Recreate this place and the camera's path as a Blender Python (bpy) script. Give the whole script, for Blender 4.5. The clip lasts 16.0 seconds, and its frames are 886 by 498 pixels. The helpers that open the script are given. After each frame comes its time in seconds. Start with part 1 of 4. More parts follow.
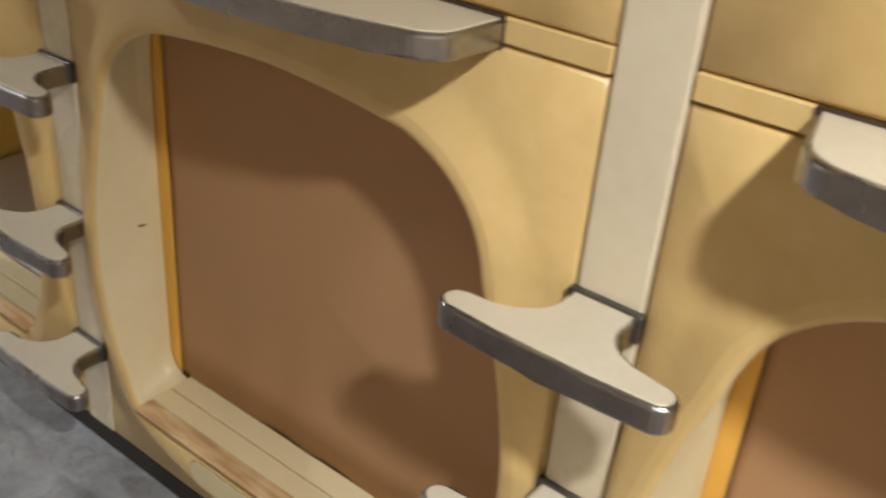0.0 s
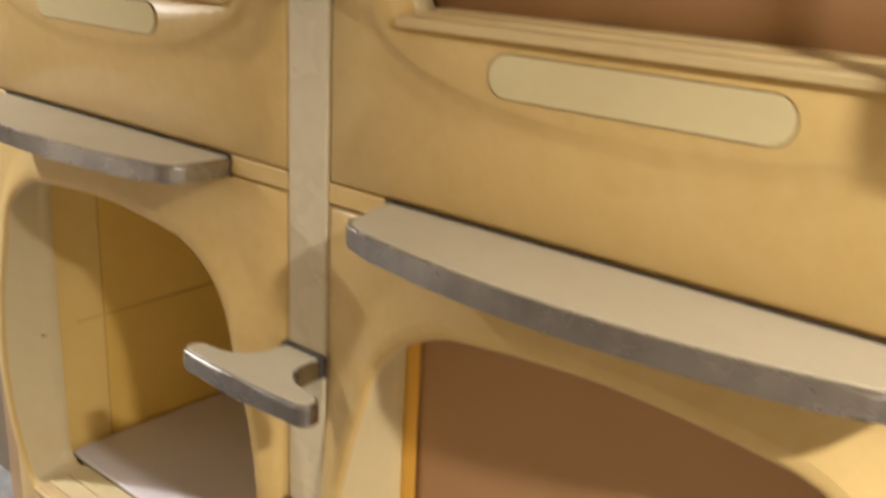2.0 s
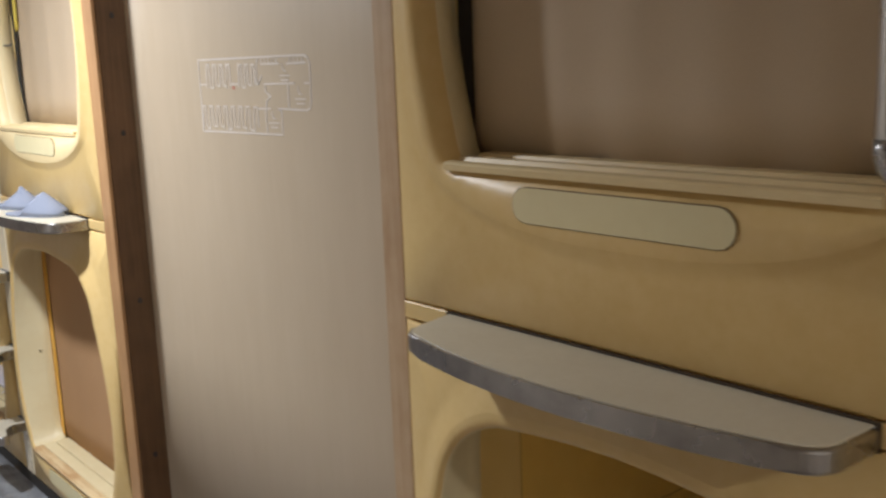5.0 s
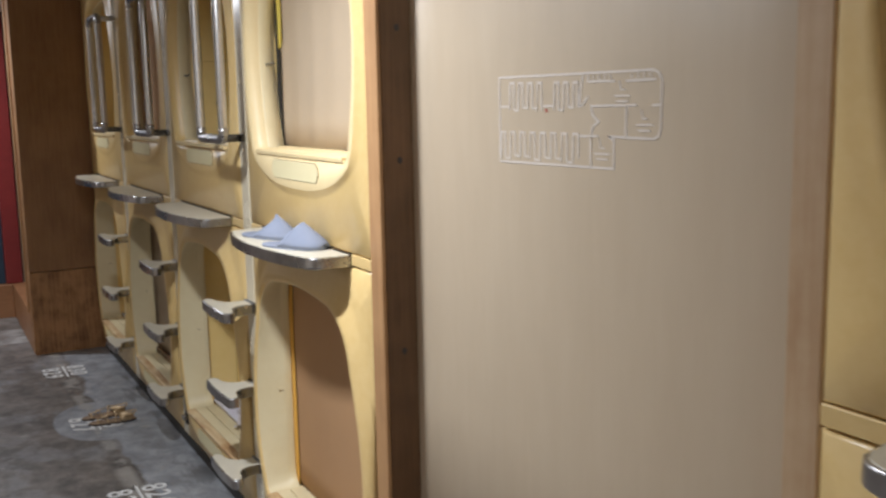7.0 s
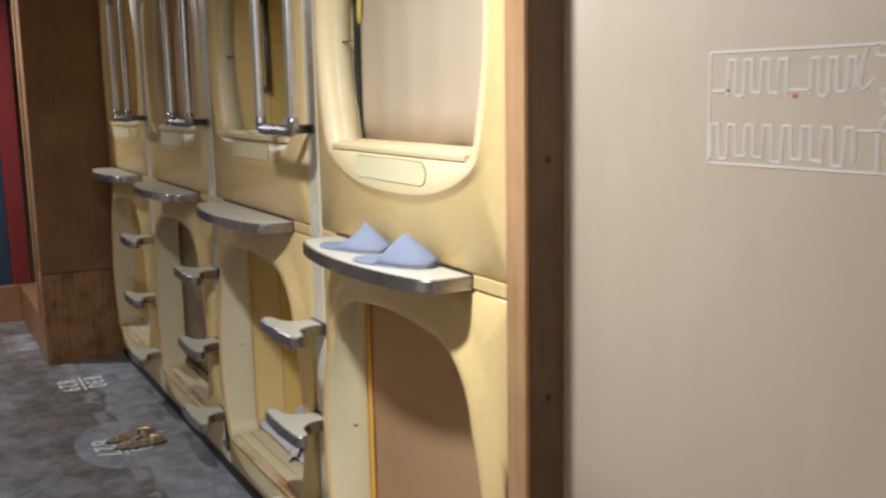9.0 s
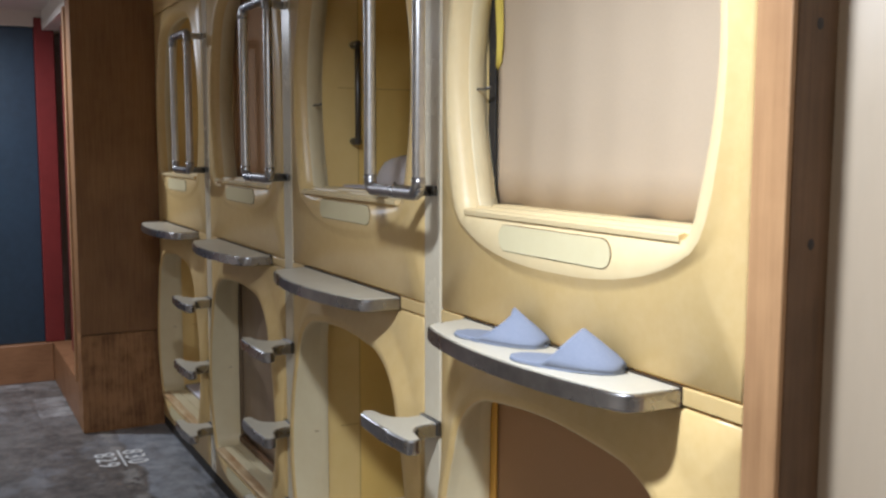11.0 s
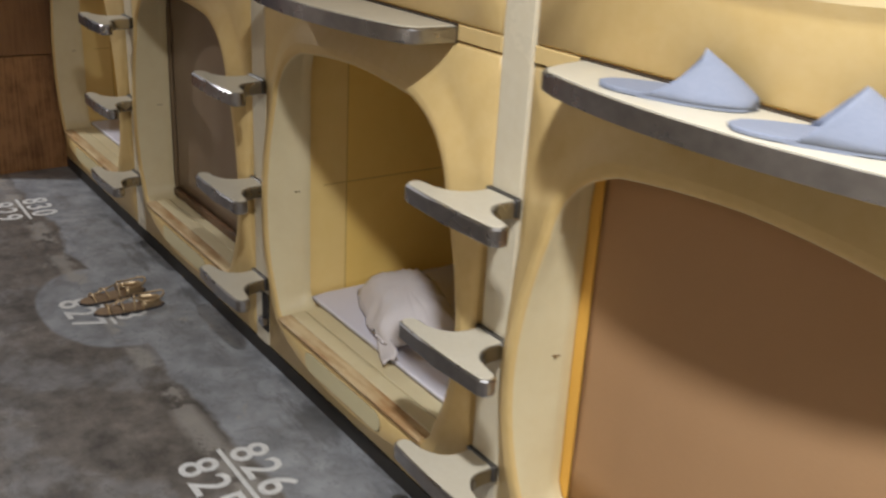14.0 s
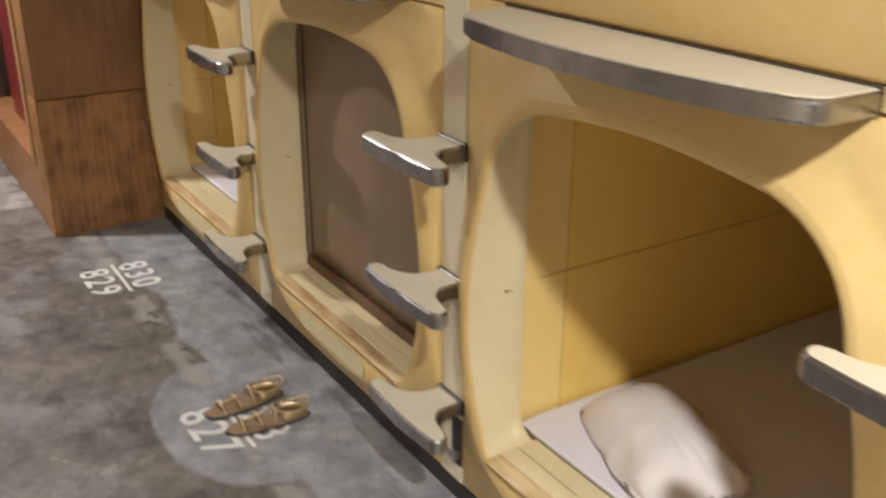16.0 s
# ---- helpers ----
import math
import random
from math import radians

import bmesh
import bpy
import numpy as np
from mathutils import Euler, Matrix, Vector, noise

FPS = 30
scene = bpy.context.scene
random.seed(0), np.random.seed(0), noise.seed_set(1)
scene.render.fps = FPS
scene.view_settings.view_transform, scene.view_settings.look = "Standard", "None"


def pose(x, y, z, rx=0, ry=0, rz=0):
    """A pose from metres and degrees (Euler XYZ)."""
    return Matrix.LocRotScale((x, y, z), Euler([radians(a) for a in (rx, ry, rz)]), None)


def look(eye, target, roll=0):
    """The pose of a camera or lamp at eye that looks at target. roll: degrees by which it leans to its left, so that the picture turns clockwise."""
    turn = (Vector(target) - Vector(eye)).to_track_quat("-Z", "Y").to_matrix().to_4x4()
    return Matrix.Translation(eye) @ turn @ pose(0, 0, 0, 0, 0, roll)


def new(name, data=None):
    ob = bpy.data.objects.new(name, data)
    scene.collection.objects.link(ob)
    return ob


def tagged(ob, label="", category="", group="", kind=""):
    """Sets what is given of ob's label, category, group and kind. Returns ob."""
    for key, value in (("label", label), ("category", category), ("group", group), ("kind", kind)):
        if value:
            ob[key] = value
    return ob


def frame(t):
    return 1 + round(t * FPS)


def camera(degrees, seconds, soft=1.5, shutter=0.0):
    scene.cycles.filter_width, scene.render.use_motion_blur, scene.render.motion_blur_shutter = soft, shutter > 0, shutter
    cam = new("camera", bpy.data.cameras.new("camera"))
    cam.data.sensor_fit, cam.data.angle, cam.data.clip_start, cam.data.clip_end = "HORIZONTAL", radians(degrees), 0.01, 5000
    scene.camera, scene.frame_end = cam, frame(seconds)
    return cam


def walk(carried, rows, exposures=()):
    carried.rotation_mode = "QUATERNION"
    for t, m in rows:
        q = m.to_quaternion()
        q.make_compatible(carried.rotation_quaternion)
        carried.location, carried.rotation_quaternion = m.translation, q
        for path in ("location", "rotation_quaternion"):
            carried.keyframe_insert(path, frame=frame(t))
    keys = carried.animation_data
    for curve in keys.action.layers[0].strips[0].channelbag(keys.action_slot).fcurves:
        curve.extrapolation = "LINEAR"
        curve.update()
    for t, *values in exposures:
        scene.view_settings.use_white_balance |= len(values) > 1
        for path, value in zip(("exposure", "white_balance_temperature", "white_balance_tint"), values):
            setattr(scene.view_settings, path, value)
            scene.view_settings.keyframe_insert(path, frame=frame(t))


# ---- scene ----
cam = camera(49.2, 16.0, soft=2.5, shutter=0.5)
PATH = [
    (0, (0.006, -0.021, 1.452), (-1.023, 1.392, 0.48), 5.1),
    (0.5, (-0.081, -0.005, 1.432), (-1.204, 1.34, 0.467), 5.5),
    (1, (-0.179, -0.039, 1.458), (-1.28, 1.375, 0.57), 4.4),
    (1.5, (-0.315, -0.103, 1.504), (-1.403, 1.361, 0.683), 2.9),
    (2, (-0.427, -0.114, 1.534), (-1.629, 1.355, 0.905), 2.9),
    (2.5, (-0.529, -0.122, 1.561), (-1.841, 1.301, 1.058), 3.5),
    (3, (-0.658, -0.162, 1.578), (-1.989, 1.275, 1.173), 1.1),
    (3.5, (-0.81, -0.188, 1.571), (-2.142, 1.25, 1.171), 2.0),
    (4, (-0.956, -0.159, 1.575), (-2.379, 1.198, 1.209), 1.5),
    (4.5, (-1.092, -0.153, 1.575), (-2.563, 1.148, 1.197), 0.7),
    (5, (-1.214, -0.171, 1.58), (-2.72, 1.09, 1.203), -2.2),
    (5.2, (-1.267, -0.161, 1.569), (-2.802, 1.066, 1.196), -1.8),
    (7.3, (-1.823, -0.143, 1.558), (-3.58, 0.765, 1.266), -0.5),
    (7.5, (-1.887, -0.134, 1.564), (-3.654, 0.756, 1.274), -0.0),
    (8, (-2.006, -0.151, 1.573), (-3.774, 0.743, 1.3), 0.1),
    (8.5, (-2.163, -0.192, 1.566), (-3.881, 0.802, 1.319), -1.1),
    (9, (-2.336, -0.192, 1.557), (-4.063, 0.763, 1.235), -1.1),
    (9.5, (-2.498, -0.196, 1.555), (-4.269, 0.675, 1.236), 1.0),
    (9.7, (-2.556, -0.198, 1.558), (-4.343, 0.648, 1.261), 1.2),
    (11.8, (-3.094, -0.308, 1.566), (-4.832, 0.664, 1.379), -0.6),
    (12, (-3.142, -0.322, 1.548), (-4.855, 0.67, 1.267), -0.8),
    (12.5, (-3.212, -0.322, 1.502), (-4.889, 0.645, 1.001), 0.2),
    (13, (-3.286, -0.292, 1.473), (-4.829, 0.82, 0.855), 2.7),
    (13.5, (-3.457, -0.248, 1.456), (-4.988, 0.812, 0.727), 5.3),
    (14, (-3.692, -0.257, 1.45), (-5.194, 0.836, 0.709), 3.3),
    (14.5, (-3.896, -0.262, 1.441), (-5.407, 0.812, 0.69), 3.5),
    (15, (-4.131, -0.214, 1.43), (-5.702, 0.758, 0.663), 3.8),
    (15.2, (-4.253, -0.179, 1.439), (-5.814, 0.779, 0.635), 4.0),
    (15.5, (-4.359, -0.178, 1.415), (-5.889, 0.827, 0.61), 2.5),
    (16, (-4.566, -0.168, 1.417), (-6.124, 0.824, 0.65), 0.3),
]
# seconds, stops, white balance in kelvin, tint
EXPOSURES = [
    (0, -0.4, 5950, 10), (0.5, -0.25, 5950, 10), (1, -0.06, 6150, 10), (1.5, 0.04, 6400, 10), (2, 0.2, 6700, 10), (2.5, 0.13, 6550, 10), (3, 0.04, 6400, 10), (3.5, -0.1, 6350, 10),
    (4, -0.32, 6200, 10), (4.5, -0.53, 6000, 10), (5, -0.66, 5800, 10), (7.5, -0.72, 5700, 10), (9, -0.71, 5650, 10), (11.8, -0.86, 5350, 10), (12.5, -1.02, 5600, 10),
    (13.5, -0.88, 6000, 10), (14, -0.62, 6000, 10), (14.5, -0.5, 6200, 10), (15, -0.28, 6200, 10), (15.5, -0.1, 6350, 10), (16, 0.12, 6500, 10),
]
walk(cam, [(t, look(eye, target, roll)) for t, eye, target, roll in PATH], EXPOSURES)

# ---- plan (metres) ----
WALL = 0.87            # front of the capsules
PITCH = 1.11           # capsule to capsule
HALF = 0.508           # half the width of a capsule front
STRIPS = [0.71, -0.40, -1.51, -5.048, -6.155, -7.262]
BAYS = {1: 0.155, 2: -0.955, 3: -2.065, 4: -4.493, 5: -5.603, 6: -6.71, 7: -7.817}
CEIL = 2.42
SOUTH = -1.15
WEST, EAST = -9.7, 2.2
LOW_SILL, UP_SILL = 0.215, 1.410

# ---- light ----
world = bpy.data.worlds.new("world")
world.use_nodes = True
scene.world = world
world.node_tree.nodes["Background"].inputs[0].default_value = (0.9, 0.95, 1.0, 1)
world.node_tree.nodes["Background"].inputs[1].default_value = 0.02
# x, y, watts, colour, spread in degrees
LAMPS = [(0.65, -0.05, 66, (1.0, 0.92, 0.80), 150), (-4.05, 0.03, 69, (1.0, 0.965, 0.91), 160), (-8.75, -0.30, 55, (1.0, 0.96, 0.91), 178)]
for lx, ly, watts, tone, spread in LAMPS:
    lamp = bpy.data.lights.new("ceiling_lamp_light", "AREA")
    lamp.shape, lamp.size, lamp.energy, lamp.color, lamp.spread = "DISK", 0.13, watts, tone, radians(spread)
    new("ceiling_lamp_light", lamp).location = (lx, ly, CEIL - 0.06)

# ---- materials ----
def node(nt, kind, **kw):
    n = nt.nodes.new(kind)
    for k, v in kw.items():
        n.inputs[k.replace("_", " ")].default_value = v
    return n


def material(name, colour, dark=None, rough=0.5, metal=0.0, grain=60.0, stains=3.0, amount=0.25, bump=0.05, stretch=(1, 1, 1), spec=0.5, lo=0.36, hi=0.64):
    """A surface with fine grain and large stains; stretch pulls the grain along an axis."""
    m = bpy.data.materials.new(name)
    m.use_nodes = True
    nt = m.node_tree
    b = nt.nodes["Principled BSDF"]
    b.inputs["Metallic"].default_value = metal
    b.inputs["Specular IOR Level"].default_value = spec
    dark = dark or tuple(c * 0.7 for c in colour)
    geo = nt.nodes.new("ShaderNodeNewGeometry")
    mp = nt.nodes.new("ShaderNodeMapping")
    mp.inputs["Scale"].default_value = stretch
    nt.links.new(geo.outputs["Position"], mp.inputs["Vector"])
    n1 = node(nt, "ShaderNodeTexNoise", Scale=grain, Detail=6.0, Roughness=0.65)
    n2 = node(nt, "ShaderNodeTexNoise", Scale=stains, Detail=5.0, Roughness=0.6)
    nt.links.new(mp.outputs[0], n1.inputs["Vector"])
    nt.links.new(geo.outputs["Position"], n2.inputs["Vector"])
    add = nt.nodes.new("ShaderNodeMath")
    add.operation = "MULTIPLY_ADD"
    nt.links.new(n1.outputs["Fac"], add.inputs[0])
    add.inputs[1].default_value = 0.5
    half = nt.nodes.new("ShaderNodeMath")
    half.operation = "MULTIPLY"
    nt.links.new(n2.outputs["Fac"], half.inputs[0])
    half.inputs[1].default_value = 0.5
    nt.links.new(half.outputs[0], add.inputs[2])
    ramp = nt.nodes.new("ShaderNodeMapRange")
    ramp.inputs["From Min"].default_value = lo
    ramp.inputs["From Max"].default_value = hi
    nt.links.new(add.outputs[0], ramp.inputs["Value"])
    mix = nt.nodes.new("ShaderNodeMix")
    mix.data_type = "RGBA"
    low = tuple(c + (d - c) * min(1.0, amount * 2) for c, d in zip(colour, dark))
    mix.inputs["A"].default_value = (*low, 1)
    mix.inputs["B"].default_value = (*colour, 1)
    nt.links.new(ramp.outputs[0], mix.inputs["Factor"])
    nt.links.new(mix.outputs["Result"], b.inputs["Base Color"])
    rr = nt.nodes.new("ShaderNodeMapRange")
    rr.inputs["To Min"].default_value = min(1.0, rough + 0.10)
    rr.inputs["To Max"].default_value = max(0.03, rough - 0.10)
    nt.links.new(n2.outputs["Fac"], rr.inputs["Value"])
    nt.links.new(rr.outputs[0], b.inputs["Roughness"])
    if bump:
        bp = nt.nodes.new("ShaderNodeBump")
        bp.inputs["Strength"].default_value = bump
        bp.inputs["Distance"].default_value = 0.004
        nt.links.new(n1.outputs["Fac"], bp.inputs["Height"])
        nt.links.new(bp.outputs[0], b.inputs["Normal"])
    return m


M_SHELL = material("moulded_yellow_plastic", (0.75, 0.56, 0.255), (0.66, 0.455, 0.165), 0.36, grain=35, stains=2.2, amount=0.3, bump=0.02)
M_RING = material("moulded_cream_plastic", (0.77, 0.63, 0.36), (0.70, 0.53, 0.26), 0.42, grain=30, stains=3, amount=0.25, bump=0.02)
M_JAMB = material("pale_cream_plastic", (0.75, 0.655, 0.42), (0.67, 0.55, 0.31), 0.45, grain=25, stains=4, amount=0.25, bump=0.02)
M_INSIDE = material("ochre_inner_plastic", (0.93, 0.665, 0.20), (0.88, 0.60, 0.155), 0.5, grain=20, stains=2, amount=0.3, bump=0.02)
# lamplight that reaches into a capsule is put into this paler yellow
M_INLIT = material("lit_inner_plastic", (0.92, 0.70, 0.29), (0.86, 0.63, 0.22), 0.5, grain=20, stains=2, amount=0.3, bump=0.02)
M_STRIP = material("cream_enamel", (0.75, 0.68, 0.52), (0.67, 0.58, 0.40), 0.26, grain=40, stains=5, amount=0.25, bump=0.015)
M_TREAD = material("cream_laminate", (0.62, 0.58, 0.475), (0.54, 0.49, 0.38), 0.38, grain=90, stains=8, amount=0.3, bump=0.03)
M_METAL = material("worn_aluminium", (0.47, 0.46, 0.465), (0.25, 0.245, 0.25), 0.28, 1.0, grain=30, stains=9, amount=0.35, bump=0.03)
M_CHROME = material("satin_steel", (0.70, 0.69, 0.68), (0.48, 0.47, 0.46), 0.31, 1.0, grain=40, stains=12, amount=0.3, bump=0.02)
M_DARKMETAL = material("dull_dark_steel", (0.22, 0.21, 0.20), (0.10, 0.10, 0.10), 0.4, 0.9, grain=60, stains=10, amount=0.4)
M_BLIND = material("brown_blind_cloth", (0.47, 0.28, 0.14), (0.405, 0.235, 0.112), 0.8, grain=300, stains=2, amount=0.3, bump=0.1)
M_BLIND_PALE = material("taupe_blind_cloth", (0.54, 0.43, 0.30), (0.47, 0.365, 0.25), 0.75, grain=300, stains=2, amount=0.3, bump=0.1)
M_BLIND_DARK = material("dark_taupe_blind_vinyl", (0.27, 0.195, 0.13), (0.21, 0.145, 0.092), 0.4, grain=200, stains=3, amount=0.3, bump=0.05)
M_PANEL = material("buff_board", (0.505, 0.415, 0.30), (0.445, 0.355, 0.247), 0.55, grain=25, stains=1.5, amount=0.3, bump=0.03, stretch=(1, 1, 0.15))
# on the corner post this darker pine carries the shade of its side
M_POST = material("dark_pine", (0.18, 0.094, 0.042), (0.085, 0.043, 0.018), 0.45, grain=30, stains=5, amount=0.45, bump=0.08, stretch=(3, 3, 0.12))
# on the corner post this lighter pine carries the lamplight on its front
M_BATTEN = material("light_pine", (0.48, 0.28, 0.13), (0.31, 0.165, 0.072), 0.45, grain=30, stains=5, amount=0.4, bump=0.06, stretch=(3, 3, 0.12))
M_PALEPINE = material("pale_pine", (0.56, 0.42, 0.27), (0.40, 0.24, 0.12), 0.5, grain=24, stains=7, amount=0.4, bump=0.05, stretch=(3, 3, 0.15))
M_BOX = material("dark_plywood", (0.33, 0.170, 0.066), (0.19, 0.090, 0.034), 0.5, grain=45, stains=3, amount=0.45, bump=0.06, stretch=(2.5, 2.5, 0.12))
M_BOX_LOW = material("red_brown_plywood", (0.40, 0.205, 0.080), (0.17, 0.077, 0.028), 0.5, grain=32, stains=9, amount=0.5, bump=0.08, stretch=(2.5, 2.5, 0.12), lo=0.38, hi=0.56)
M_PLINTH = material("pine_plinth", (0.36, 0.18, 0.08), (0.21, 0.095, 0.038), 0.45, grain=35, stains=4, amount=0.4, bump=0.05, stretch=(0.3, 0.3, 2.5))
M_SILLWOOD = material("worn_sill_wood", (0.70, 0.545, 0.31), (0.43, 0.245, 0.10), 0.6, grain=18, stains=3.0, amount=0.5, bump=0.1, stretch=(0.3, 2.5, 2), lo=0.42, hi=0.57)
M_RED = material("red_door_paint", (0.21, 0.027, 0.025), (0.14, 0.016, 0.014), 0.4, grain=20, stains=3, amount=0.3)
M_NAVY = material("navy_door_paint", (0.030, 0.055, 0.085), (0.015, 0.03, 0.05), 0.45, grain=20, stains=2, amount=0.35)
M_WHITE = material("white_sheet", (0.77, 0.745, 0.83), (0.69, 0.665, 0.75), 0.8, grain=120, stains=6, amount=0.2, bump=0.06)
M_PILLOW = material("white_pillow_cotton", (0.80, 0.755, 0.77), (0.70, 0.64, 0.64), 0.85, grain=160, stains=9, amount=0.25, bump=0.08)
M_PAINT = material("white_floor_paint", (0.80, 0.80, 0.79), (0.55, 0.55, 0.54), 0.6, grain=90, stains=30, amount=0.4)
M_MAPLINE = material("white_line_print", (0.64, 0.58, 0.52), (0.57, 0.50, 0.43), 0.6, grain=90, stains=20, amount=0.2)
M_MAPDOT = material("red_dot_print", (0.50, 0.12, 0.08), None, 0.6)
M_SLIPPER = material("blue_grey_felt", (0.245, 0.27, 0.35), (0.18, 0.205, 0.275), 0.9, grain=220, stains=10, amount=0.3, bump=0.15)
M_SOLE = material("tan_insole", (0.31, 0.215, 0.13), (0.19, 0.12, 0.065), 0.5, grain=90, stains=20, amount=0.4)
M_GOLD = material("gold_leather", (0.64, 0.49, 0.30), (0.42, 0.29, 0.15), 0.36, 0.6, grain=150, stains=40, amount=0.4, bump=0.1)
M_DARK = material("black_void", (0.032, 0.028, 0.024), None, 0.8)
M_RUBBER = material("dark_sole_edge", (0.05, 0.045, 0.05), None, 0.7)
M_PLASTER = material("off_white_plaster", (0.70, 0.66, 0.60), (0.62, 0.57, 0.50), 0.8, grain=80, stains=2, amount=0.25)
M_LABEL = material("pale_label_plate", (0.78, 0.70, 0.43), (0.72, 0.62, 0.35), 0.45, grain=40, stains=6, amount=0.2, bump=0.0)
M_SEAM = material("dark_seam", (0.20, 0.12, 0.05), None, 0.8)
M_JOINT = material("ochre_shell_joint", (0.60, 0.40, 0.13), None, 0.7)
M_GAP = material("dark_gap", (0.05, 0.032, 0.016), None, 0.9)
# tone chosen for how much light the unseen wall throws back
M_SOUTH = material("buff_bounce_paint", (0.56, 0.51, 0.44), (0.50, 0.45, 0.38), 0.7, grain=60, stains=2)
# the lit capsule inside, glimpsed past a blind, put into an orange colour
M_ORANGE = material("orange_lit_gap", (0.88, 0.50, 0.09), (0.78, 0.42, 0.06), 0.7, grain=90, stains=5)
M_YELLOW = material("yellow_cloth", (0.70, 0.56, 0.10), (0.55, 0.42, 0.06), 0.8, grain=120, stains=10)


def concrete():
    """Grey screed: brown-grey worn areas, smoother blue-grey repairs, pale scrapes."""
    m = material("concrete_floor", (0.228, 0.203, 0.180), (0.070, 0.061, 0.054), 0.46, grain=14, stains=4.6, amount=0.5, bump=0.15, lo=0.38, hi=0.62)
    nt = m.node_tree
    b = nt.nodes["Principled BSDF"]
    geo = nt.nodes.new("ShaderNodeNewGeometry")
    sep = nt.nodes.new("ShaderNodeSeparateXYZ")
    nt.links.new(geo.outputs["Position"], sep.inputs[0])
    warp = node(nt, "ShaderNodeTexNoise", Scale=3.5, Detail=4.0)
    nt.links.new(geo.outputs["Position"], warp.inputs["Vector"])

    def m2(op, a, c):
        n = nt.nodes.new("ShaderNodeMath")
        n.operation = op
        for i, v in enumerate((a, c)):
            if isinstance(v, (int, float)):
                n.inputs[i].default_value = v
            else:
                nt.links.new(v, n.inputs[i])
        return n.outputs[0]

    # the smooth repair along the foot of the capsules, with one lobe round a painted number
    wob = m2("MULTIPLY", m2("SUBTRACT", warp.outputs["Fac"], 0.5), 0.16)
    band = m2("SUBTRACT", m2("ADD", sep.outputs["Y"], wob), 0.595)
    ex = m2("DIVIDE", m2("ADD", sep.outputs["X"], 6.74), 0.34)
    ey = m2("DIVIDE", m2("SUBTRACT", sep.outputs["Y"], 0.575), 0.225)
    lobe = m2("SUBTRACT", m2("ADD", 1.0, wob), m2("SQRT", m2("ADD", m2("MULTIPLY", ex, ex), m2("MULTIPLY", ey, ey)), 0.0))
    lobe = m2("MULTIPLY", lobe, 0.3)
    both = m2("MAXIMUM", band, lobe)
    edge = nt.nodes.new("ShaderNodeMapRange")
    edge.inputs["From Min"].default_value, edge.inputs["From Max"].default_value = -0.006, 0.012
    nt.links.new(both, edge.inputs["Value"])
    fine = node(nt, "ShaderNodeTexNoise", Scale=9.0, Detail=6.0, Roughness=0.6)
    nt.links.new(geo.outputs["Position"], fine.inputs["Vector"])
    patch = nt.nodes.new("ShaderNodeMix")
    patch.data_type = "RGBA"
    patch.inputs["A"].default_value, patch.inputs["B"].default_value = (0.200, 0.207, 0.222, 1), (0.352, 0.366, 0.392, 1)
    finer = nt.nodes.new("ShaderNodeMapRange")
    finer.inputs["From Min"].default_value, finer.inputs["From Max"].default_value = 0.36, 0.66
    nt.links.new(fine.outputs["Fac"], finer.inputs["Value"])
    nt.links.new(finer.outputs[0], patch.inputs["Factor"])
    old = b.inputs["Base Color"].links[0].from_socket
    mix = nt.nodes.new("ShaderNodeMix")
    mix.data_type = "RGBA"
    # patchy skim over the old screed, and dark scuffs along the foot of the capsules
    skim = node(nt, "ShaderNodeTexNoise", Scale=2.3, Detail=7.0, Roughness=0.65)
    nt.links.new(geo.outputs["Position"], skim.inputs["Vector"])
    skims = nt.nodes.new("ShaderNodeMapRange")
    skims.inputs["From Min"].default_value, skims.inputs["From Max"].default_value = 0.53, 0.60
    nt.links.new(skim.outputs["Fac"], skims.inputs["Value"])
    nt.links.new(m2("MAXIMUM", edge.outputs[0], m2("MULTIPLY", skims.outputs[0], 0.42)), mix.inputs["Factor"])
    nt.links.new(old, mix.inputs["A"])
    nt.links.new(patch.outputs["Result"], mix.inputs["B"])
    # pale scrapes
    sc = node(nt, "ShaderNodeTexNoise", Scale=5.0, Detail=8.0, Roughness=0.7, Distortion=0.8)
    nt.links.new(geo.outputs["Position"], sc.inputs["Vector"])
    scr = nt.nodes.new("ShaderNodeMapRange")
    scr.inputs["From Min"].default_value, scr.inputs["From Max"].default_value = 0.63, 0.68
    nt.links.new(sc.outputs["Fac"], scr.inputs["Value"])
    mix2 = nt.nodes.new("ShaderNodeMix")
    mix2.data_type = "RGBA"
    mix2.inputs["B"].default_value = (0.36, 0.34, 0.31, 1)
    # a broken pale line where the old screed meets the repair
    off = m2("ABSOLUTE", m2("SUBTRACT", m2("ADD", sep.outputs["Y"], m2("MULTIPLY", wob, 0.4)), 0.545), 0.0)
    line = nt.nodes.new("ShaderNodeMapRange")
    line.inputs["From Min"].default_value, line.inputs["From Max"].default_value = 0.045, 0.02
    nt.links.new(off, line.inputs["Value"])
    gaps = node(nt, "ShaderNodeTexNoise", Scale=4.3, Detail=5.0, Roughness=0.7)
    nt.links.new(geo.outputs["Position"], gaps.inputs["Vector"])
    gap = nt.nodes.new("ShaderNodeMapRange")
    gap.inputs["From Min"].default_value, gap.inputs["From Max"].default_value = 0.45, 0.50
    nt.links.new(gaps.outputs["Fac"], gap.inputs["Value"])
    pale = m2("MAXIMUM", m2("MULTIPLY", scr.outputs[0], 0.8), m2("MULTIPLY", m2("MULTIPLY", line.outputs[0], gap.outputs[0]), 0.7))
    nt.links.new(pale, mix2.inputs["Factor"])
    nt.links.new(mix.outputs["Result"], mix2.inputs["A"])
